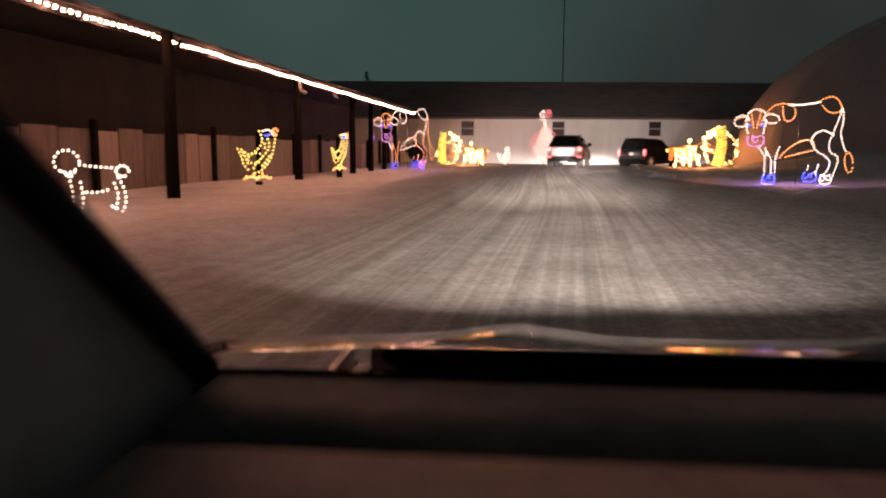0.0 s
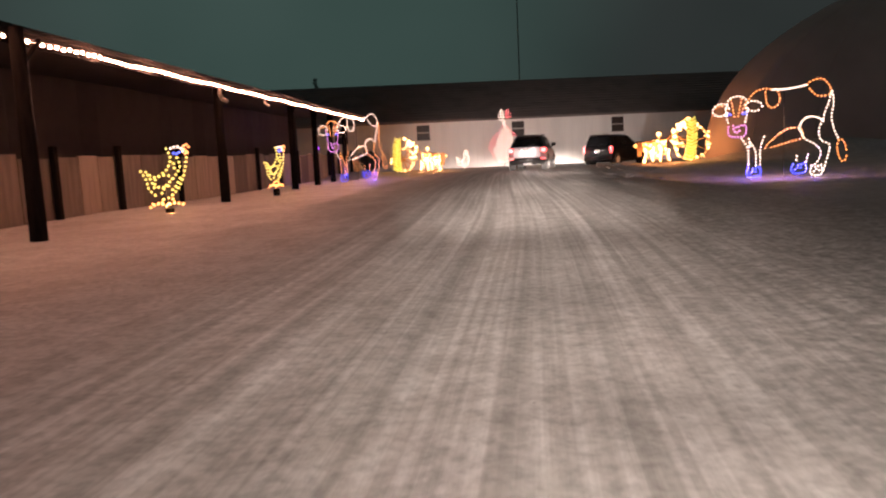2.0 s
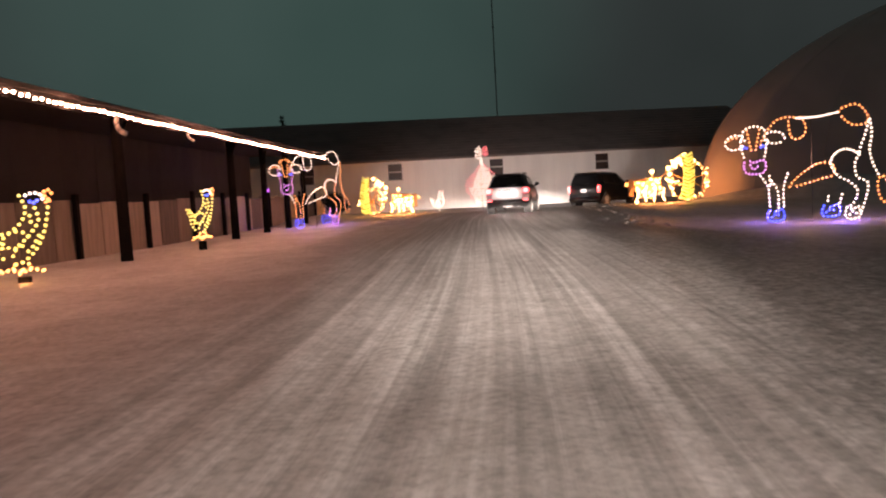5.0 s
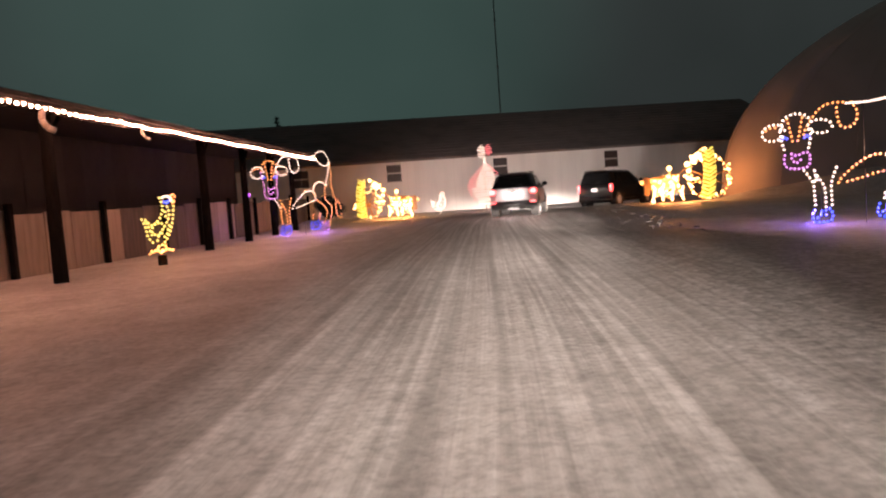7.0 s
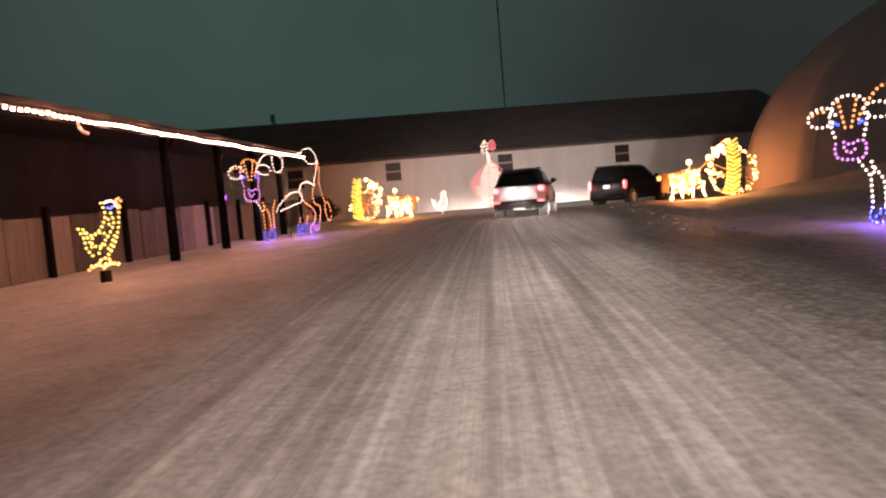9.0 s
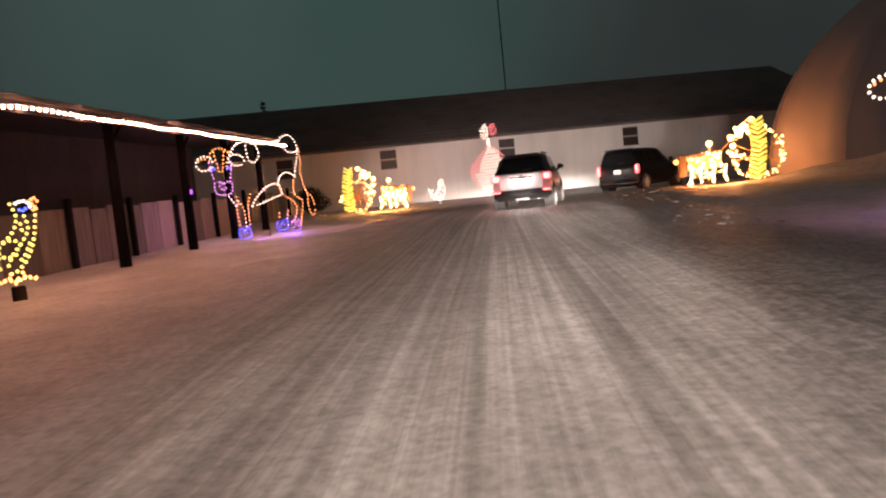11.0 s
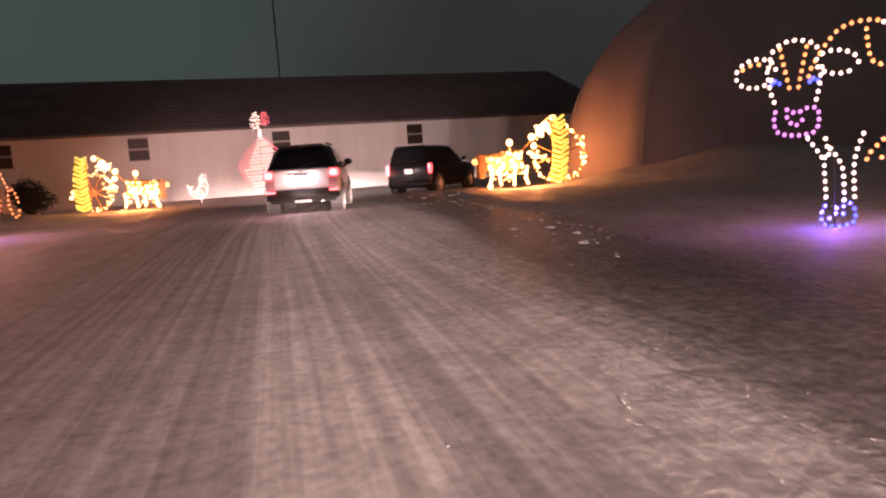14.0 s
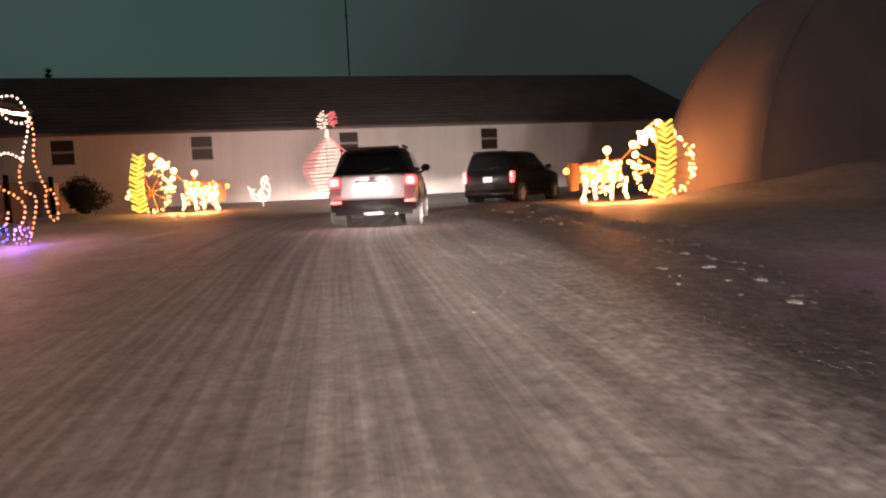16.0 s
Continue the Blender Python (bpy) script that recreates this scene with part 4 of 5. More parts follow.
# ---- vehicles ----
def wheel(parent, x, y, r=0.36, w=0.24):
    bm = bmesh.new()
    e = w / 2
    prof = ((0.62, -e), (0.94, -e), (1.0, -e * 0.7), (1.0, e * 0.7), (0.94, e), (0.62, e))
    seg = 28
    rings = [[bm.verts.new((b, r * a * math.cos(math.tau * i / seg), r * a * math.sin(math.tau * i / seg))) for i in range(seg)] for a, b in prof]
    for j in range(len(prof)):
        A, B = rings[j], rings[(j + 1) % len(prof)]
        for i in range(seg):
            bm.faces.new((A[i], A[(i + 1) % seg], B[(i + 1) % seg], B[i]))
    hubob = new("wheel")
    hubob.parent = parent
    hubob.location = (x, y, r)
    part("tyre", bm, SNOWY_TYRE, hubob, smooth=False)
    bm = bmesh.new()
    side = 1 if x > 0 else -1
    cyl(bm, (side * e * 0.72, 0, 0), (side * e * 0.80, 0, 0), r * 0.63, seg=24)
    for k in range(5):
        a = math.tau * k / 5
        cyl(bm, (side * e * 0.86, 0.05 * math.cos(a), 0.05 * math.sin(a)), (side * e * 0.90, r * 0.58 * math.cos(a), r * 0.58 * math.sin(a)), 0.035, 0.025, seg=6)
    part("rim", bm, SNOWY_RIM, hubob, "snow-dusted alloy rim")


def loft(rows):
    """A closed skin through rings of (x, z) pairs at stations y; mirrored about x = 0."""
    bm = bmesh.new()
    rings = []
    for y, half in rows:
        pts = [(x, z) for x, z in half] + [(-x, z) for x, z in half[::-1]]
        rings.append([bm.verts.new((x, y if not callable(y) else y(z), z)) for x, z in pts])
    n = len(rings[0])
    for A, B in zip(rings, rings[1:]):
        for i in range(n):
            bm.faces.new((A[i], A[(i + 1) % n], B[(i + 1) % n], B[i]))
    bm.faces.new(rings[0])
    bm.faces.new(rings[-1][::-1])
    bmesh.ops.recalc_face_normals(bm, faces=bm.faces)
    return bm


def quad(pts, thick=0.012):
    """A thin pane through four corners, thickened along its normal."""
    bm = bmesh.new()
    v = [Vector(p) for p in pts]
    nrm = (v[1] - v[0]).cross(v[2] - v[0]).normalized() * thick
    a = [bm.verts.new(p) for p in v]
    b = [bm.verts.new(p + nrm) for p in v]
    bm.faces.new(a[::-1])
    bm.faces.new(b)
    for i in range(4):
        bm.faces.new((a[i], a[(i + 1) % 4], b[(i + 1) % 4], b[i]))
    bmesh.ops.recalc_face_normals(bm, faces=bm.faces)
    return bm


def suv(m, label, paint, L, W, H, boxy):
    """Sport utility vehicle; rear bumper at y = 0, nose at y = L."""
    car = thing("suv", m, label, "car")
    hw, belt, sill = W / 2, H * (0.63 if boxy else 0.655), 0.44
    roof_half = hw * (0.80 if boxy else 0.74)

    def ring(y, w, z0, z1, r=0.1):
        return (y, [(w * 0.93, z0), (w, z0 + r), (w, (z0 + z1) / 2), (w * 0.985, z1 - r), (w * 0.93, z1)])

    body = loft([ring(0.06, hw * 0.94, 0.46, belt - 0.02), ring(0.16, hw * 0.985, sill, belt), ring(0.5, hw, sill, belt), ring(L * 0.5, hw, sill, belt), ring(L * 0.70, hw, sill, belt - 0.02), ring(L * 0.80, hw * 0.99, sill, belt - 0.07), ring(L * 0.93, hw * 0.95, sill, belt - 0.16), ring(L - 0.04, hw * 0.84, 0.46, belt - 0.32)])
    bmesh.ops.bevel(body, geom=[e for e in body.edges if e.calc_face_angle(0) > 0.7], offset=0.03, segments=2, affect="EDGES", clamp_overlap=True)
    part("body", body, paint, car, smooth=True)
    y_r0, y_r1 = (0.10, 0.34) if boxy else (0.16, 0.62)
    y_f0, y_f1 = L * 0.70, L * 0.52
    z1 = H - 0.02

    def section(yb, yt, wb, wr, zr, r=0.15):
        """Half of a cabin section, from the belt over the rounded shoulder to the roof's middle."""
        side = [(wb, belt - 0.02), (wb + (wr - wb) * 0.5 + 0.015, belt + (zr - r - belt) * 0.5), (wr, zr - r)]
        arc = [(wr - r * 1.3 * (1 - math.cos(q)), zr - r + r * 0.86 * math.sin(q)) for q in (0.4, 0.8, 1.2, 1.57)]
        top = [(wr * 0.45, zr - 0.008), (0.0, zr)]
        half = [(x, yb + (yt - yb) * (z - belt) / (zr - belt), z) for x, z in side + arc + top]
        return half + [(-x, y, z) for x, y, z in half[-2::-1]]

    bm = bmesh.new()
    rows = []
    span = y_f0 - y_r0
    top_span = y_f1 - y_r1
    for fb, wb, wr, dz in ((0.0, 0.88, 0.90, -0.05), (0.025, 0.92, 0.955, -0.02), (0.10, 0.95, 0.99, 0.0), (0.45, 0.96, 1.01, 0.02), (0.80, 0.955, 1.0, 0.0), (0.96, 0.93, 0.97, -0.03), (1.0, 0.90, 0.93, -0.06)):
        rows.append([bm.verts.new(p) for p in section(y_r0 + span * fb, y_r1 + top_span * fb, hw * wb, roof_half * wr, z1 + dz)])
    k = len(rows[0])
    for A, B in zip(rows, rows[1:]):
        for i in range(k - 1):
            bm.faces.new((A[i], A[i + 1], B[i + 1], B[i]))
    bm.faces.new(rows[0])
    bm.faces.new(rows[-1][::-1])
    bmesh.ops.recalc_face_normals(bm, faces=bm.faces)
    part("cabin", bm, BLACK_PAINT if boxy else CABIN_SHADED, car, smooth=True)

    def at_rear(x, f):
        """A point on the sloping rear at height fraction f between belt and roof."""
        return Vector((x, y_r0 + (y_r1 - y_r0) * f - 0.004, belt + (z1 - 0.05 - belt) * f))

    wl, wt = hw * 0.84, roof_half * 0.80
    part("rear_window", quad((at_rear(-wl, 0.04), at_rear(wl, 0.04), at_rear(wt, 0.86), at_rear(-wt, 0.86)), 0.012), GLASS_DARK, car, "dark tinted glass")
    part("windscreen", quad([(s * w, y, z) for s, w, y, z in ((1, hw * 0.80, y_f0 - 0.02, belt + 0.04), (-1, hw * 0.80, y_f0 - 0.02, belt + 0.04), (-1, roof_half * 0.84, y_f1 + 0.06, z1 - 0.10), (1, roof_half * 0.84, y_f1 + 0.06, z1 - 0.10))], 0.02), GLASS_DARK, car)
    for s in (-1, 1):
        spans = ((0.16, 0.36), (0.38, 0.60), (0.62, 0.84))
        for a, b in spans:
            ya, yb = y_r0 + (y_f0 - y_r0) * a, y_r0 + (y_f0 - y_r0) * b
            ta, tb = y_r1 + (y_f1 - y_r1) * a, y_r1 + (y_f1 - y_r1) * b
            lo, hi = hw * 0.955, roof_half * 1.02

            def side(y, y2, f):
                return (s * (lo + (hi - lo) * f + 0.004), y + (y2 - y) * f, belt + (z1 - 0.05 - belt) * f)

            c = [side(ya, ta, 0.12), side(yb, tb, 0.12), side(yb, tb, 0.86), side(ya, ta, 0.86)]
            part("side_window", quad(c if s > 0 else c[::-1], 0.01), GLASS_DARK, car)
        # mirrors
        bm = boxed(s * (hw + 0.07) - 0.115, s * (hw + 0.07) + 0.115, L * 0.645, L * 0.645 + 0.13, belt + 0.03, belt + 0.20, 0.045)
        mirror = part("door_mirror", bm, PLASTIC, car, smooth=True)
        bm = bmesh.new()
        cyl(bm, (s * (hw - 0.10), L * 0.655 + 0.06, belt - 0.03), (s * (hw + 0.05), L * 0.65 + 0.06, belt + 0.07), 0.03, seg=8)
        part("mirror_arm", bm, PLASTIC, mirror)
        if not boxy:
            bm = bmesh.new()
            cyl(bm, (s * roof_half * 0.9, y_r1 + 0.12, z1 + 0.025), (s * roof_half * 0.9, y_f1 - 0.1, z1 + 0.025), 0.02, seg=8)
            for yy in (y_r1 + 0.15, (y_r1 + y_f1) / 2, y_f1 - 0.15):
                cyl(bm, (s * roof_half * 0.9, yy, z1 - 0.02), (s * roof_half * 0.9, yy, z1 + 0.025), 0.018, seg=6)
            part("roof_rail", bm, PLASTIC, car)
        # lights
        zb = belt - 0.14
        if boxy:
            lamp = boxed(s * hw * 0.92 - 0.06, s * hw * 0.92 + 0.06, -0.0, 0.22, zb - 0.26, zb + 0.14, 0.02)
        else:
            lamp = boxed(s * hw * 0.86 - 0.13, s * hw * 0.86 + 0.13, 0.0, 0.24, zb - 0.10, zb + 0.10, 0.035)
        if not boxy:
            cluster_glow("tail_glow", m @ Vector((s * hw * 0.98, -0.30, zb - 0.1)), 2.2, (1.0, 0.05, 0.05))
        tl = part("tail_light", lamp, TAIL_RED, car, "lit red tail light")
        bm = boxed(s * hw * 0.86 - 0.075, s * hw * 0.86 + 0.075, -0.025, 0.02, zb - 0.065, zb + 0.065, 0.02) if not boxy else boxed(s * hw * 0.92 - 0.03, s * hw * 0.92 + 0.03, -0.02, 0.02, zb - 0.08, zb + 0.10, 0.015)
        part("lamp_core", bm, TAIL_HOT, tl)
        if not boxy:
            # the reflectors glow by themselves, in place of headlight thrown back
            part("glowing_rear_reflector", boxed(s * hw * 0.83 - 0.11, s * hw * 0.83 + 0.11, -0.035, 0.04, 0.555, 0.61, 0.012), TAIL_RED, car)
        part("headlight", boxed(s * hw * 0.70 - 0.16, s * hw * 0.70 + 0.16, L - 0.16, L - 0.02, belt - 0.44, belt - 0.30, 0.03), CHROME, car)
        for y in (0.80, L - 0.92):
            wheel(car, s * (hw - 0.08), y, 0.37 if not boxy else 0.41)
            bm = bmesh.new()
            cyl(bm, (s * (hw - 0.30), y, 0.40), (s * (hw + 0.008), y, 0.40), 0.455, seg=28)
            part("wheel_arch", bm, PLASTIC, car)
    # tailgate: plate recess, handle bar, badge, bumper, skid plate
    if not boxy:
        part("tailgate", boxed(-hw * 0.72, hw * 0.72, 0.005, 0.10, 0.66, belt - 0.03, 0.03), paint, car)
        part("handle_bar", boxed(-0.36, 0.36, -0.03, 0.03, belt - 0.155, belt - 0.12, 0.012), CHROME, car, "chrome handle bar")
        part("plate_recess", quad(((-0.40, 0.0, 0.72), (0.40, 0.0, 0.72), (0.30, 0.0, belt - 0.17), (-0.30, 0.0, belt - 0.17)), 0.006), paint, car)
        part("licence_plate", boxed(-0.17, 0.17, -0.022, -0.008, 0.74, 0.90, 0.004), PLATE, car, "white blank plate")
        # added plate lamps, with unseen fill behind them, that whiten the tailgate
        for x in (-0.22, 0.22):
            part("added_plate_lamp", boxed(x - 0.05, x + 0.05, -0.045, -0.005, belt - 0.19, belt - 0.168, 0.006), ADDED_PLATE_LAMP, car, "added white plate lamp, lit")
            cluster_glow("tailgate_fill", m @ Vector((x, -0.27, belt - 0.22)), 12.0, (1.0, 0.95, 0.9), 0.03)
        part("badge", boxed(-0.06, 0.06, -0.012, 0.01, belt - 0.10, belt - 0.06, 0.012), CHROME, car)
    else:
        part("licence_plate", boxed(-0.17, 0.17, 0.0, 0.045, 0.90, 1.08, 0.004), PLATE, car, "white blank plate")
    part("rear_bumper", boxed(-hw * 0.96, hw * 0.96, -0.03, 0.36, 0.30, 0.63, 0.08), PLASTIC if not boxy else paint, car, smooth=True)
    if not boxy:
        part("skid_plate", boxed(-0.23, 0.23, -0.045, 0.25, 0.30, 0.36, 0.028), SILVER, car, "silver skid plate", smooth=True)
        bm = bmesh.new()
        cyl(bm, (hw * 0.52, -0.02, 0.31), (hw * 0.52, 0.4, 0.31), 0.024, seg=12)
        part("exhaust_pipe", bm, CHROME, car)
    sp = boxed(-roof_half * 0.80, roof_half * 0.80, y_r1 - 0.16, y_r1 + 0.1, z1 - 0.03, z1 + 0.015, 0.015)
    part("rear_spoiler", sp, PLASTIC, car)
    part("high_brake_light", boxed(-0.13, 0.13, y_r1 - 0.175, y_r1 - 0.14, z1 - 0.035, z1 - 0.005, 0.006), GLASS_DARK, car)
    bm = bmesh.new()
    a, b = at_rear(0.02, 0.1), at_rear(0.36, 0.22)
    cyl(bm, a + Vector((0, -0.02, 0)), b + Vector((0, -0.02, 0)), 0.012, seg=6)
    part("rear_wiper", bm, PLASTIC, car)
    part("underbody", boxed(-hw * 0.8, hw * 0.8, 0.6, L - 0.25, 0.28, 0.45), PLASTIC, car)
    return car


suv(pose(6.93, 38.35, 0.17, 0, 0, -19), "silver SUV with lit red tail lights on the snowy drive", SILVER, 4.7, 1.88, 1.75, False)
suv(pose(13.4, 48.3, -0.08, 0, 0, -46), "large black SUV turning past the barn with lit tail lights", BLACK_PAINT, 5.2, 2.04, 2.02, True)


# ---- shrub, snow heaps and clods ----
def shrub(m):
    ob = thing("shrub", m, "dark leafless round shrub with snow on it beside the barn", "shrub")
    rng = random.Random(11)
    leaf = bmesh.new()
    for k in range(34):
        a, t = rng.uniform(0, math.tau), rng.uniform(0.1, 0.95)
        top = Vector((1.2 * t * math.cos(a), 1.0 * t * math.sin(a), 0.45 + 1.25 * (1 - t * t) + rng.uniform(0, 0.2)))
        mid = top * 0.5 + Vector((0, 0, 0.25))
        bm = bmesh.new()
        cyl(bm, (0.1 * math.cos(a), 0.1 * math.sin(a), -0.1), mid, 0.03, 0.02, seg=5)
        cyl(bm, mid, top, 0.02, 0.006, seg=4)
        part("branch", bm, BARK, ob)
        for q in range(150):
            p = mid.lerp(top, rng.uniform(-0.4, 1.0)) + Vector((rng.gauss(0, 0.17), rng.gauss(0, 0.17), rng.gauss(0, 0.15)))
            d = Vector((rng.uniform(-1, 1), rng.uniform(-1, 1), rng.uniform(-1, 1))).normalized()
            e = d.orthogonal().normalized() * 0.035
            vs = [leaf.verts.new(p), leaf.verts.new(p + d * 0.08 + e), leaf.verts.new(p + d * 0.17), leaf.verts.new(p + d * 0.08 - e)]
            leaf.faces.new(vs)
        if k % 3 == 0:
            white = bmesh.new()
            bmesh.ops.create_icosphere(white, subdivisions=2, radius=rng.uniform(0.07, 0.15), matrix=Matrix.Translation(top) @ Matrix.Diagonal((1.4, 1.2, 0.6, 1)))
            part("snow_cap", white, SNOW_LOOSE, ob, smooth=True)
    part("foliage", leaf, LEAF, ob)


shrub(pose(-1.0, 55.4, 0.1) @ Matrix.Diagonal((0.86, 0.86, 0.8, 1)))


def spruce(m, tall):
    """A narrow spruce: a trunk, drooping limbs and needled sprays in uneven tiers."""
    ob = thing("spruce_tree", m, "dark narrow spruce tree behind the white barn", "tree")
    rng = random.Random(21)
    part("trunk", cyl(bmesh.new(), (0, 0, -0.3), (0, 0, tall), 0.16, 0.02, seg=8), BARK, ob)
    leaf = bmesh.new()
    for tier in range(26):
        t = tier / 25
        z, reach = 1.0 + (tall - 1.1) * t, 1.5 * (1 - t) ** 0.8 + 0.12
        for k in range(9 if t < 0.7 else 6):
            a = rng.uniform(0, math.tau)
            r = reach * rng.uniform(0.6, 1.1)
            tip = Vector((r * math.cos(a), r * math.sin(a), z - 0.25 * r))
            root = Vector((0, 0, z))
            for q in range(14):
                c = root.lerp(tip, rng.uniform(0.15, 1.0)) + Vector((rng.gauss(0, 0.05), rng.gauss(0, 0.05), rng.gauss(0, 0.05)))
                d = Vector((rng.uniform(-1, 1), rng.uniform(-1, 1), rng.uniform(-0.8, 0.4))).normalized()
                e = d.orthogonal().normalized() * 0.03
                leaf.faces.new([leaf.verts.new(v) for v in (c, c + d * 0.1 + e, c + d * 0.22, c + d * 0.1 - e)])
    part("crown", leaf, LEAF, ob)


spruce(pose(-6.5, 84.6, 0.0), 9.95)


def clods():
    """Loose crumbs of snow, thickest on the chewed strip beside the ruts."""
    rng = random.Random(4)
    ball = bmesh.new()
    bmesh.ops.create_icosphere(ball, subdivisions=1, radius=1.0)
    shape = [v.co.copy() for v in ball.verts]
    sides = [[v.index for v in f.verts] for f in ball.faces]
    ball.free()
    verts, faces, n = [], [], 0
    while n < 12000:
        i = rng.randrange(20, len(ROAD_LINE) - 40)
        p, q = ROAD_LINE[i], ROAD_LINE[i + 1]
        d = (q - p).normalized()
        pick = rng.random()
        off = rng.gauss(2.4, 0.8) if pick < 0.74 else rng.gauss(5.0, 0.7) if pick < 0.84 else -abs(rng.gauss(4.6, 0.6))
        if noise.noise((i * 0.13, off * 0.8, 7)) < -0.08:
            continue
        p = p.lerp(q, rng.random())
        x, y = p.x + d.y * off, p.y - d.x * off
        r = rng.uniform(0.006, 0.012) if y < 25 else rng.uniform(0.009, 0.018) if n % 6 else rng.uniform(0.018, 0.028)
        turn, long, flat = rng.uniform(0, math.tau), rng.uniform(0.6, 1.6), rng.uniform(0.07, 0.14)
        c, t = math.cos(turn), math.sin(turn)
        z, base = ground_z(x, y), len(verts)
        for v in shape:
            k = r * rng.uniform(0.8, 1.15)
            a, b = v.x * k, v.y * k * long
            verts.append((x + c * a - t * b, y + t * a + c * b, z + v.z * k * flat))
        faces += [[base + j for j in f] for f in sides]
        n += 1
    # larger chunks that the plough left along the edge of the bank
    edge = smooth_line([(13.6, 44.0, 0), (12.4, 41.8, 0), (11.3, 36.4, 0), (11.0, 33.6, 0), (9.4, 29.8, 0), (8.8, 26.5, 0)], 0.09)
    for p in edge:
        if noise.noise((p.x * 0.9, p.y * 0.9, 2)) < -0.1:
            continue
        x, y = p.x + rng.gauss(-0.1, 0.55), p.y + rng.gauss(0, 0.2)
        r, flat = rng.choice((0.022, 0.03, 0.045, 0.075)) * rng.uniform(0.7, 1.2), rng.uniform(0.35, 0.6)
        turn, long = rng.uniform(0, math.tau), rng.uniform(0.8, 1.8)
        c, t = math.cos(turn), math.sin(turn)
        z, base = ground_z(x, y), len(verts)
        for v in shape:
            k = r * rng.uniform(0.75, 1.2)
            a, b = v.x * k, v.y * k * long
            verts.append((x + c * a - t * b, y + t * a + c * b, z + v.z * k * flat))
        faces += [[base + j for j in f] for f in sides]
    me = bpy.data.meshes.new("snow_clods")
    me.from_pydata(verts, [], faces)
    me.materials.append(SNOW_LOOSE)
    tagged(new("snow_clods", me), "loose crumbs of snow along the chewed edge of the drive", "snow", kind="stuff")


clods()


# ---- the car that films, as it stands at the start of the drive ----
def filming_car(m):
    car = thing("car", m, "dark car with black dashboard and glossy bonnet on snow", "car")
    # bonnet: a grid with a raised middle and two creases
    bm = bmesh.new()
    nx, ny = 24, 20
    grid = []
    for j in range(ny + 1):
        f = j / ny
        y = 1.04 + 0.92 * f
        d = min(0.36, y - 1.04)
        z = 0.742 - 0.1 * d - 0.24 * d * d - 0.27 * (y - 1.04 - d)
        half = 0.88 - 0.07 * f ** 2
        row = []
        for i in range(nx + 1):
            s = -1 + 2 * i / nx
            bulge = 0.022 * math.exp(-((abs(s) - 0.42) / 0.12) ** 2) - 0.02 * abs(s) ** 4
            row.append(bm.verts.new((half * s, y, z + bulge)))
        grid.append(row)
    for j in range(ny):
        for i in range(nx):
            bm.faces.new((grid[j][i], grid[j][i + 1], grid[j + 1][i + 1], grid[j + 1][i]))
    bmesh.ops.solidify(bm, geom=bm.faces[:], thickness=0.02)
    bmesh.ops.recalc_face_normals(bm, faces=bm.faces)
    part("bonnet", bm, BONNET, car, "glossy black bonnet", smooth=True)
    # dashboard: padded top, near lip, face
    part("dashboard", boxed(-0.83, 0.83, 0.72, 1.02, 0.45, 0.715, 0.05), DASH_TOP, car, "black grained dashboard", smooth=True)
    part("dash_lip", boxed(-0.83, 0.83, 0.30, 0.79, 0.40, 0.712, 0.06), DASH_LIT, car, smooth=True)
    part("scuttle", boxed(-0.84, 0.84, 1.0, 1.07, 0.5, 0.70, 0.015), PLASTIC, car)
    for s in (-1, 1):
        prof = ((1.02, 0.70), (0.55, 1.06), (0.15, 1.36), (-0.35, 1.42), (-0.35, 0.30), (1.02, 0.30))
        bm = bmesh.new()
        a = [bm.verts.new((s * 0.835, y, z)) for y, z in prof]
        b = [bm.verts.new((s * 0.89, y, z)) for y, z in prof]
        bm.faces.new(a)
        bm.faces.new(b[::-1])
        for i in range(6):
            bm.faces.new((a[i], b[i], b[(i + 1) % 6], a[(i + 1) % 6]))
        bmesh.ops.recalc_face_normals(bm, faces=bm.faces)
        part("door_and_pillar", bm, PILLAR, car, "grey pillar trim and door card")
        bm = bmesh.new()
        cyl(bm, (s * 0.825, 1.03, 0.705), (s * 0.825, 0.55, 1.075), 0.024, seg=8)
        cyl(bm, (s * 0.825, 0.55, 1.075), (s * 0.825, 0.15, 1.37), 0.024, seg=8)
        part("screen_seal", bm, RUBBER, car, "black rubber windscreen seal")
        part("fender", boxed(s * 0.81 - 0.06, s * 0.81 + 0.06, 1.06, 1.98, 0.24, 0.50, 0.05), BLACK_PAINT, car, smooth=True)
        part("headlight", boxed(s * 0.62 - 0.15, s * 0.62 + 0.15, 1.98, 2.09, 0.40, 0.48, 0.03), CHROME, car)
        part("rear_side", boxed(s * 0.82 - 0.04, s * 0.82 + 0.04, -2.3, -0.35, 0.24, 0.78, 0.03), BLACK_PAINT, car)
        bm = bmesh.new()
        cyl(bm, (s * 0.74, -0.4, 1.40), (s * 0.74, -1.5, 1.34), 0.05, seg=6)
        cyl(bm, (s * 0.74, -1.5, 1.34), (s * 0.78, -2.2, 0.78), 0.05, seg=6)
        part("roof_rail", bm, BLACK_PAINT, car)
        for y in (1.28, -1.35):
            wheel(car, s * 0.76, y, 0.31, 0.2)
    part("front_bumper", boxed(-0.82, 0.82, 1.90, 2.06, 0.24, 0.49, 0.06), BLACK_PAINT, car, smooth=True)
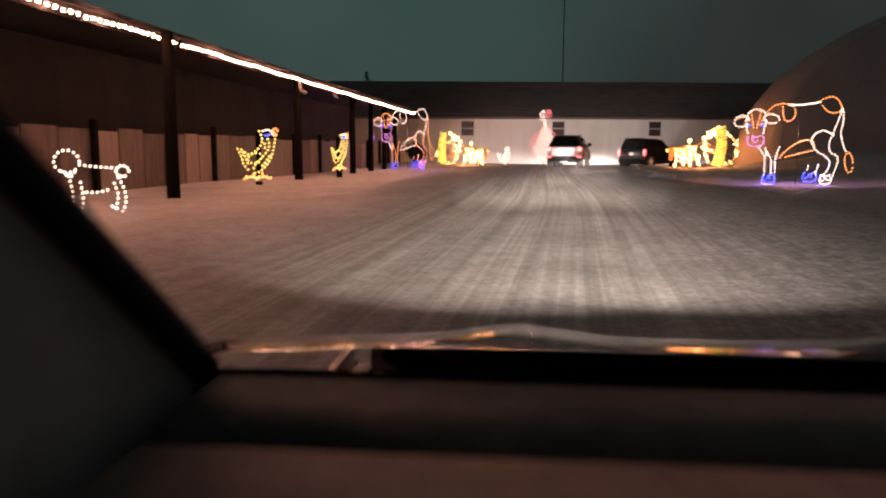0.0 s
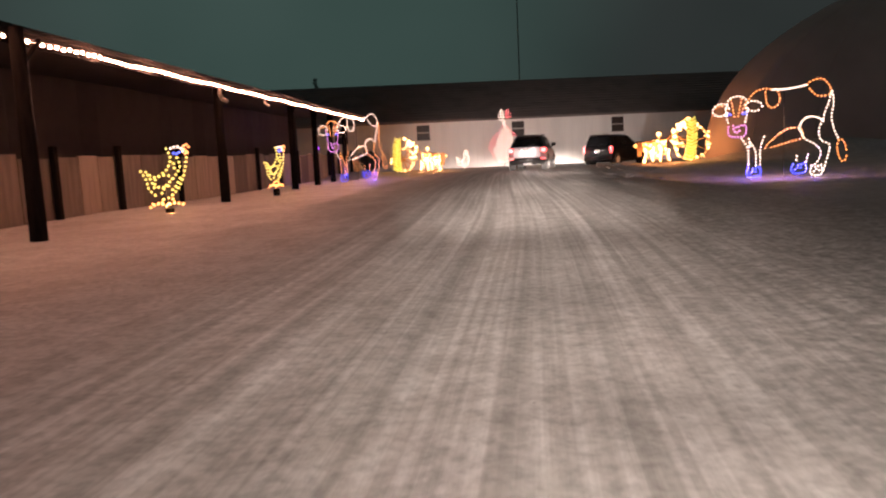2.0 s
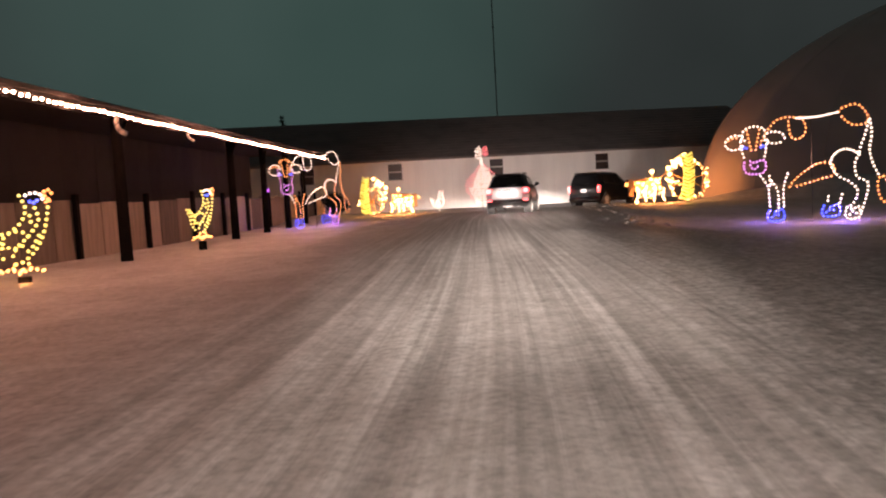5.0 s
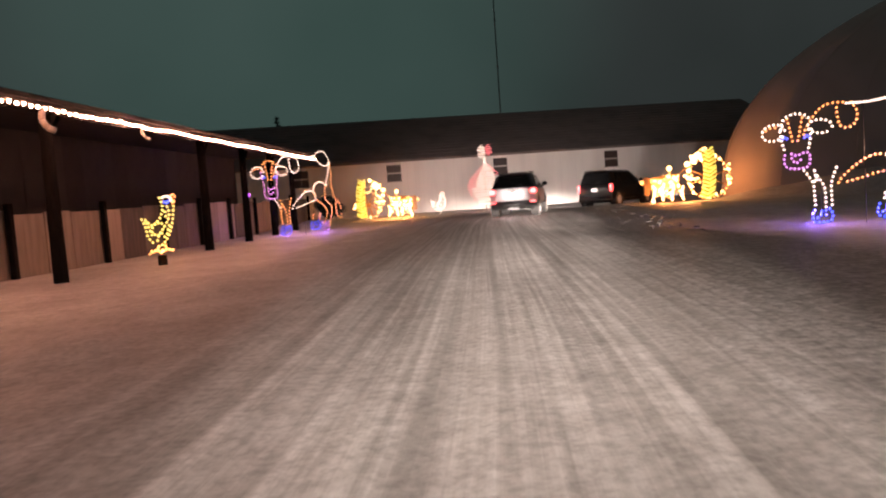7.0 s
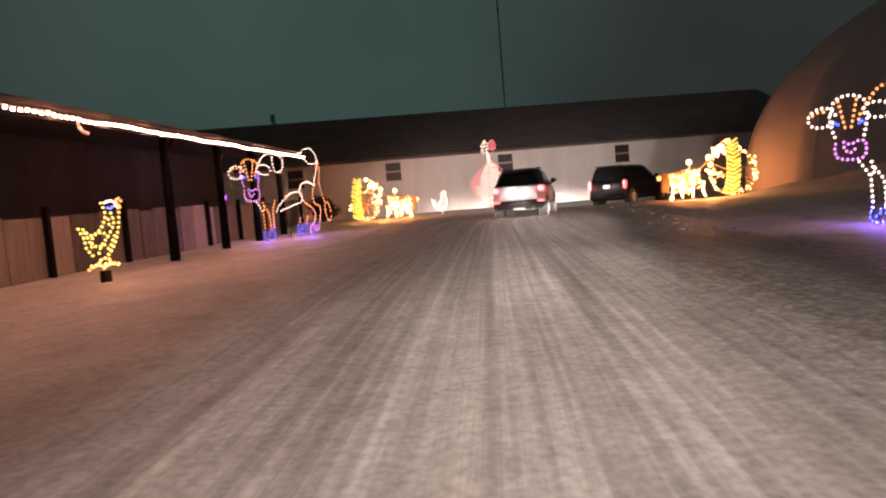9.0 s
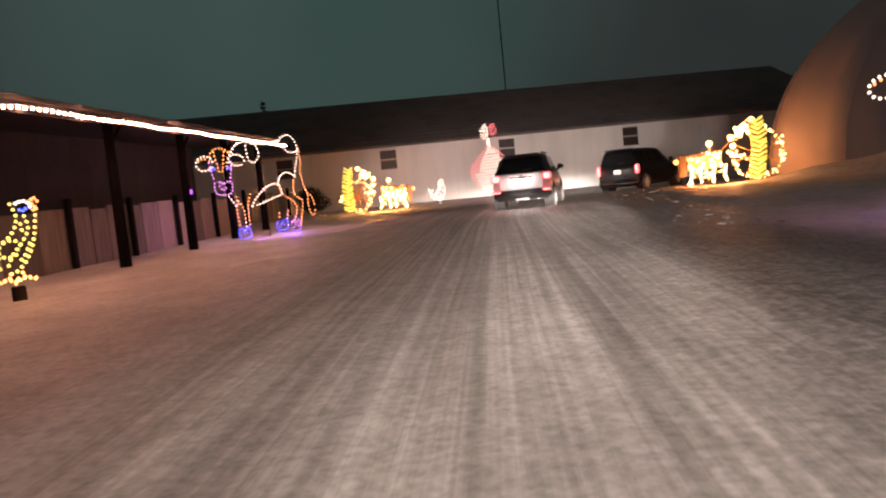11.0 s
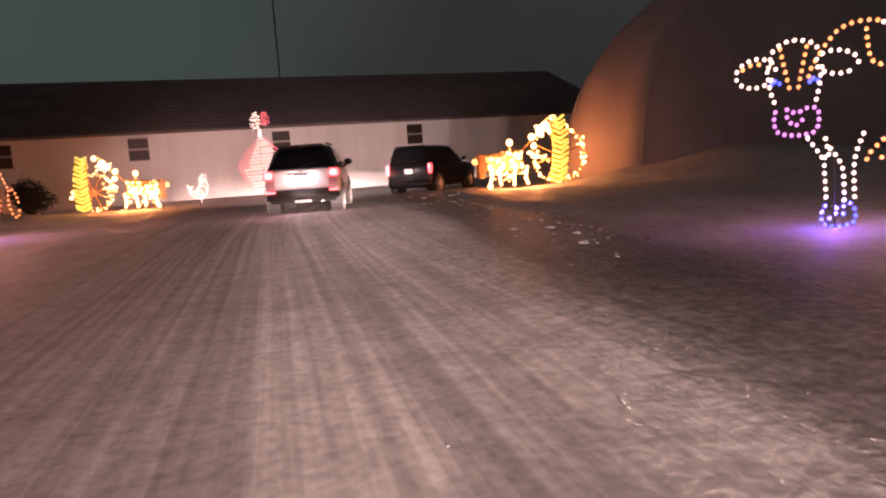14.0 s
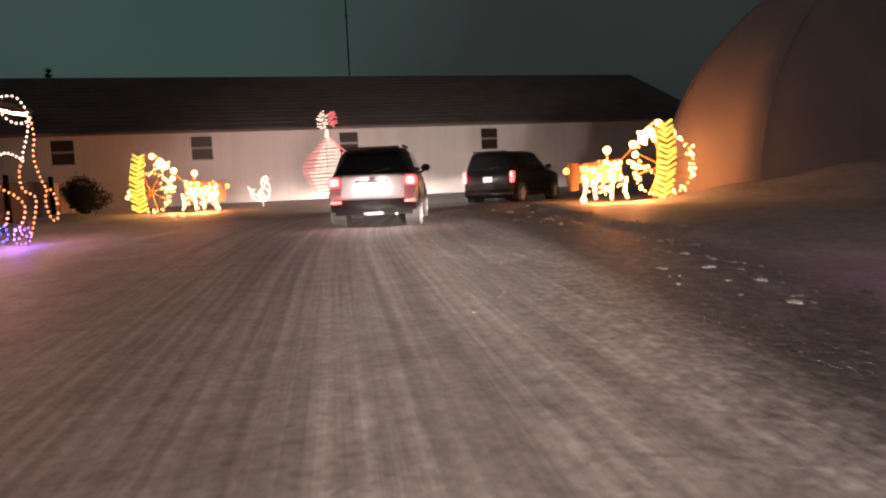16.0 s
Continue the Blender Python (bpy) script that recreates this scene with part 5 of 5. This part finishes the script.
    part("rear_bumper", boxed(-0.84, 0.84, -2.36, -2.2, 0.24, 0.78, 0.06), BLACK_PAINT, car, smooth=True)
    part("roof", boxed(-0.74, 0.74, -1.55, 0.12, 1.385, 1.43, 0.02), BLACK_PAINT, car)
    part("floor_pan", boxed(-0.78, 0.78, -2.2, 1.9, 0.20, 0.26), PLASTIC, car)


PILLAR = material("pillar_trim", (0.58, 0.54, 0.52), 0.8, vary=0.15, scale=9, fine=260, bump=0.1)
BONNET = material("bonnet_lacquer", (0.006, 0.006, 0.007), 0.07, vary=0.1, scale=2, fine=40, bump=0.015, coat=0.5)
DASH_TOP = material("dash_top_vinyl", (0.19, 0.175, 0.172), 0.8, vary=0.2, scale=20, fine=220, bump=0.12)
# near lip of the dashboard; the reddish light on it is put into the colour
DASH_LIT = material("dash_lit_plastic", (0.34, 0.255, 0.23), 0.75, vary=0.2, scale=20, fine=220, bump=0.12)
filming_car(pose(-0.9, -1.485, 0, 0, 0, -7.5) @ pose(0.372, 0, 0.0))


def travel_mug(m):
    mug = thing("travel_mug", m, "tall dark travel mug with a black lid on the dashboard", "mug")
    bm = bmesh.new()
    seg, prof = 24, ((0.0, 0.0), (0.031, 0.0), (0.034, 0.006), (0.040, 0.12), (0.043, 0.178), (0.0, 0.178))
    rings = [[bm.verts.new((r * math.cos(math.tau * i / seg), r * math.sin(math.tau * i / seg), z)) for i in range(seg)] for r, z in prof[1:-1]]
    for A, B in zip(rings, rings[1:]):
        for i in range(seg):
            bm.faces.new((A[i], A[(i + 1) % seg], B[(i + 1) % seg], B[i]))
    bm.faces.new(rings[0][::-1])
    bm.faces.new(rings[-1])
    part("mug_body", bm, MUG, mug, smooth=True)
    bm = bmesh.new()
    cyl(bm, (0, 0, 0.176), (0, 0, 0.196), 0.046, 0.044, seg=24)
    cyl(bm, (0, 0, 0.196), (0, 0, 0.204), 0.038, 0.035, seg=24)
    part("lid", bm, PLASTIC, mug, "black plastic lid")


MUG = material("mug_enamel", (0.05, 0.042, 0.04), 0.4, vary=0.2, scale=20, fine=200, bump=0.03)
travel_mug(pose(-0.9, -1.485, 0, 0, 0, -7.5) @ pose(0.38, 0.48, 0.713))
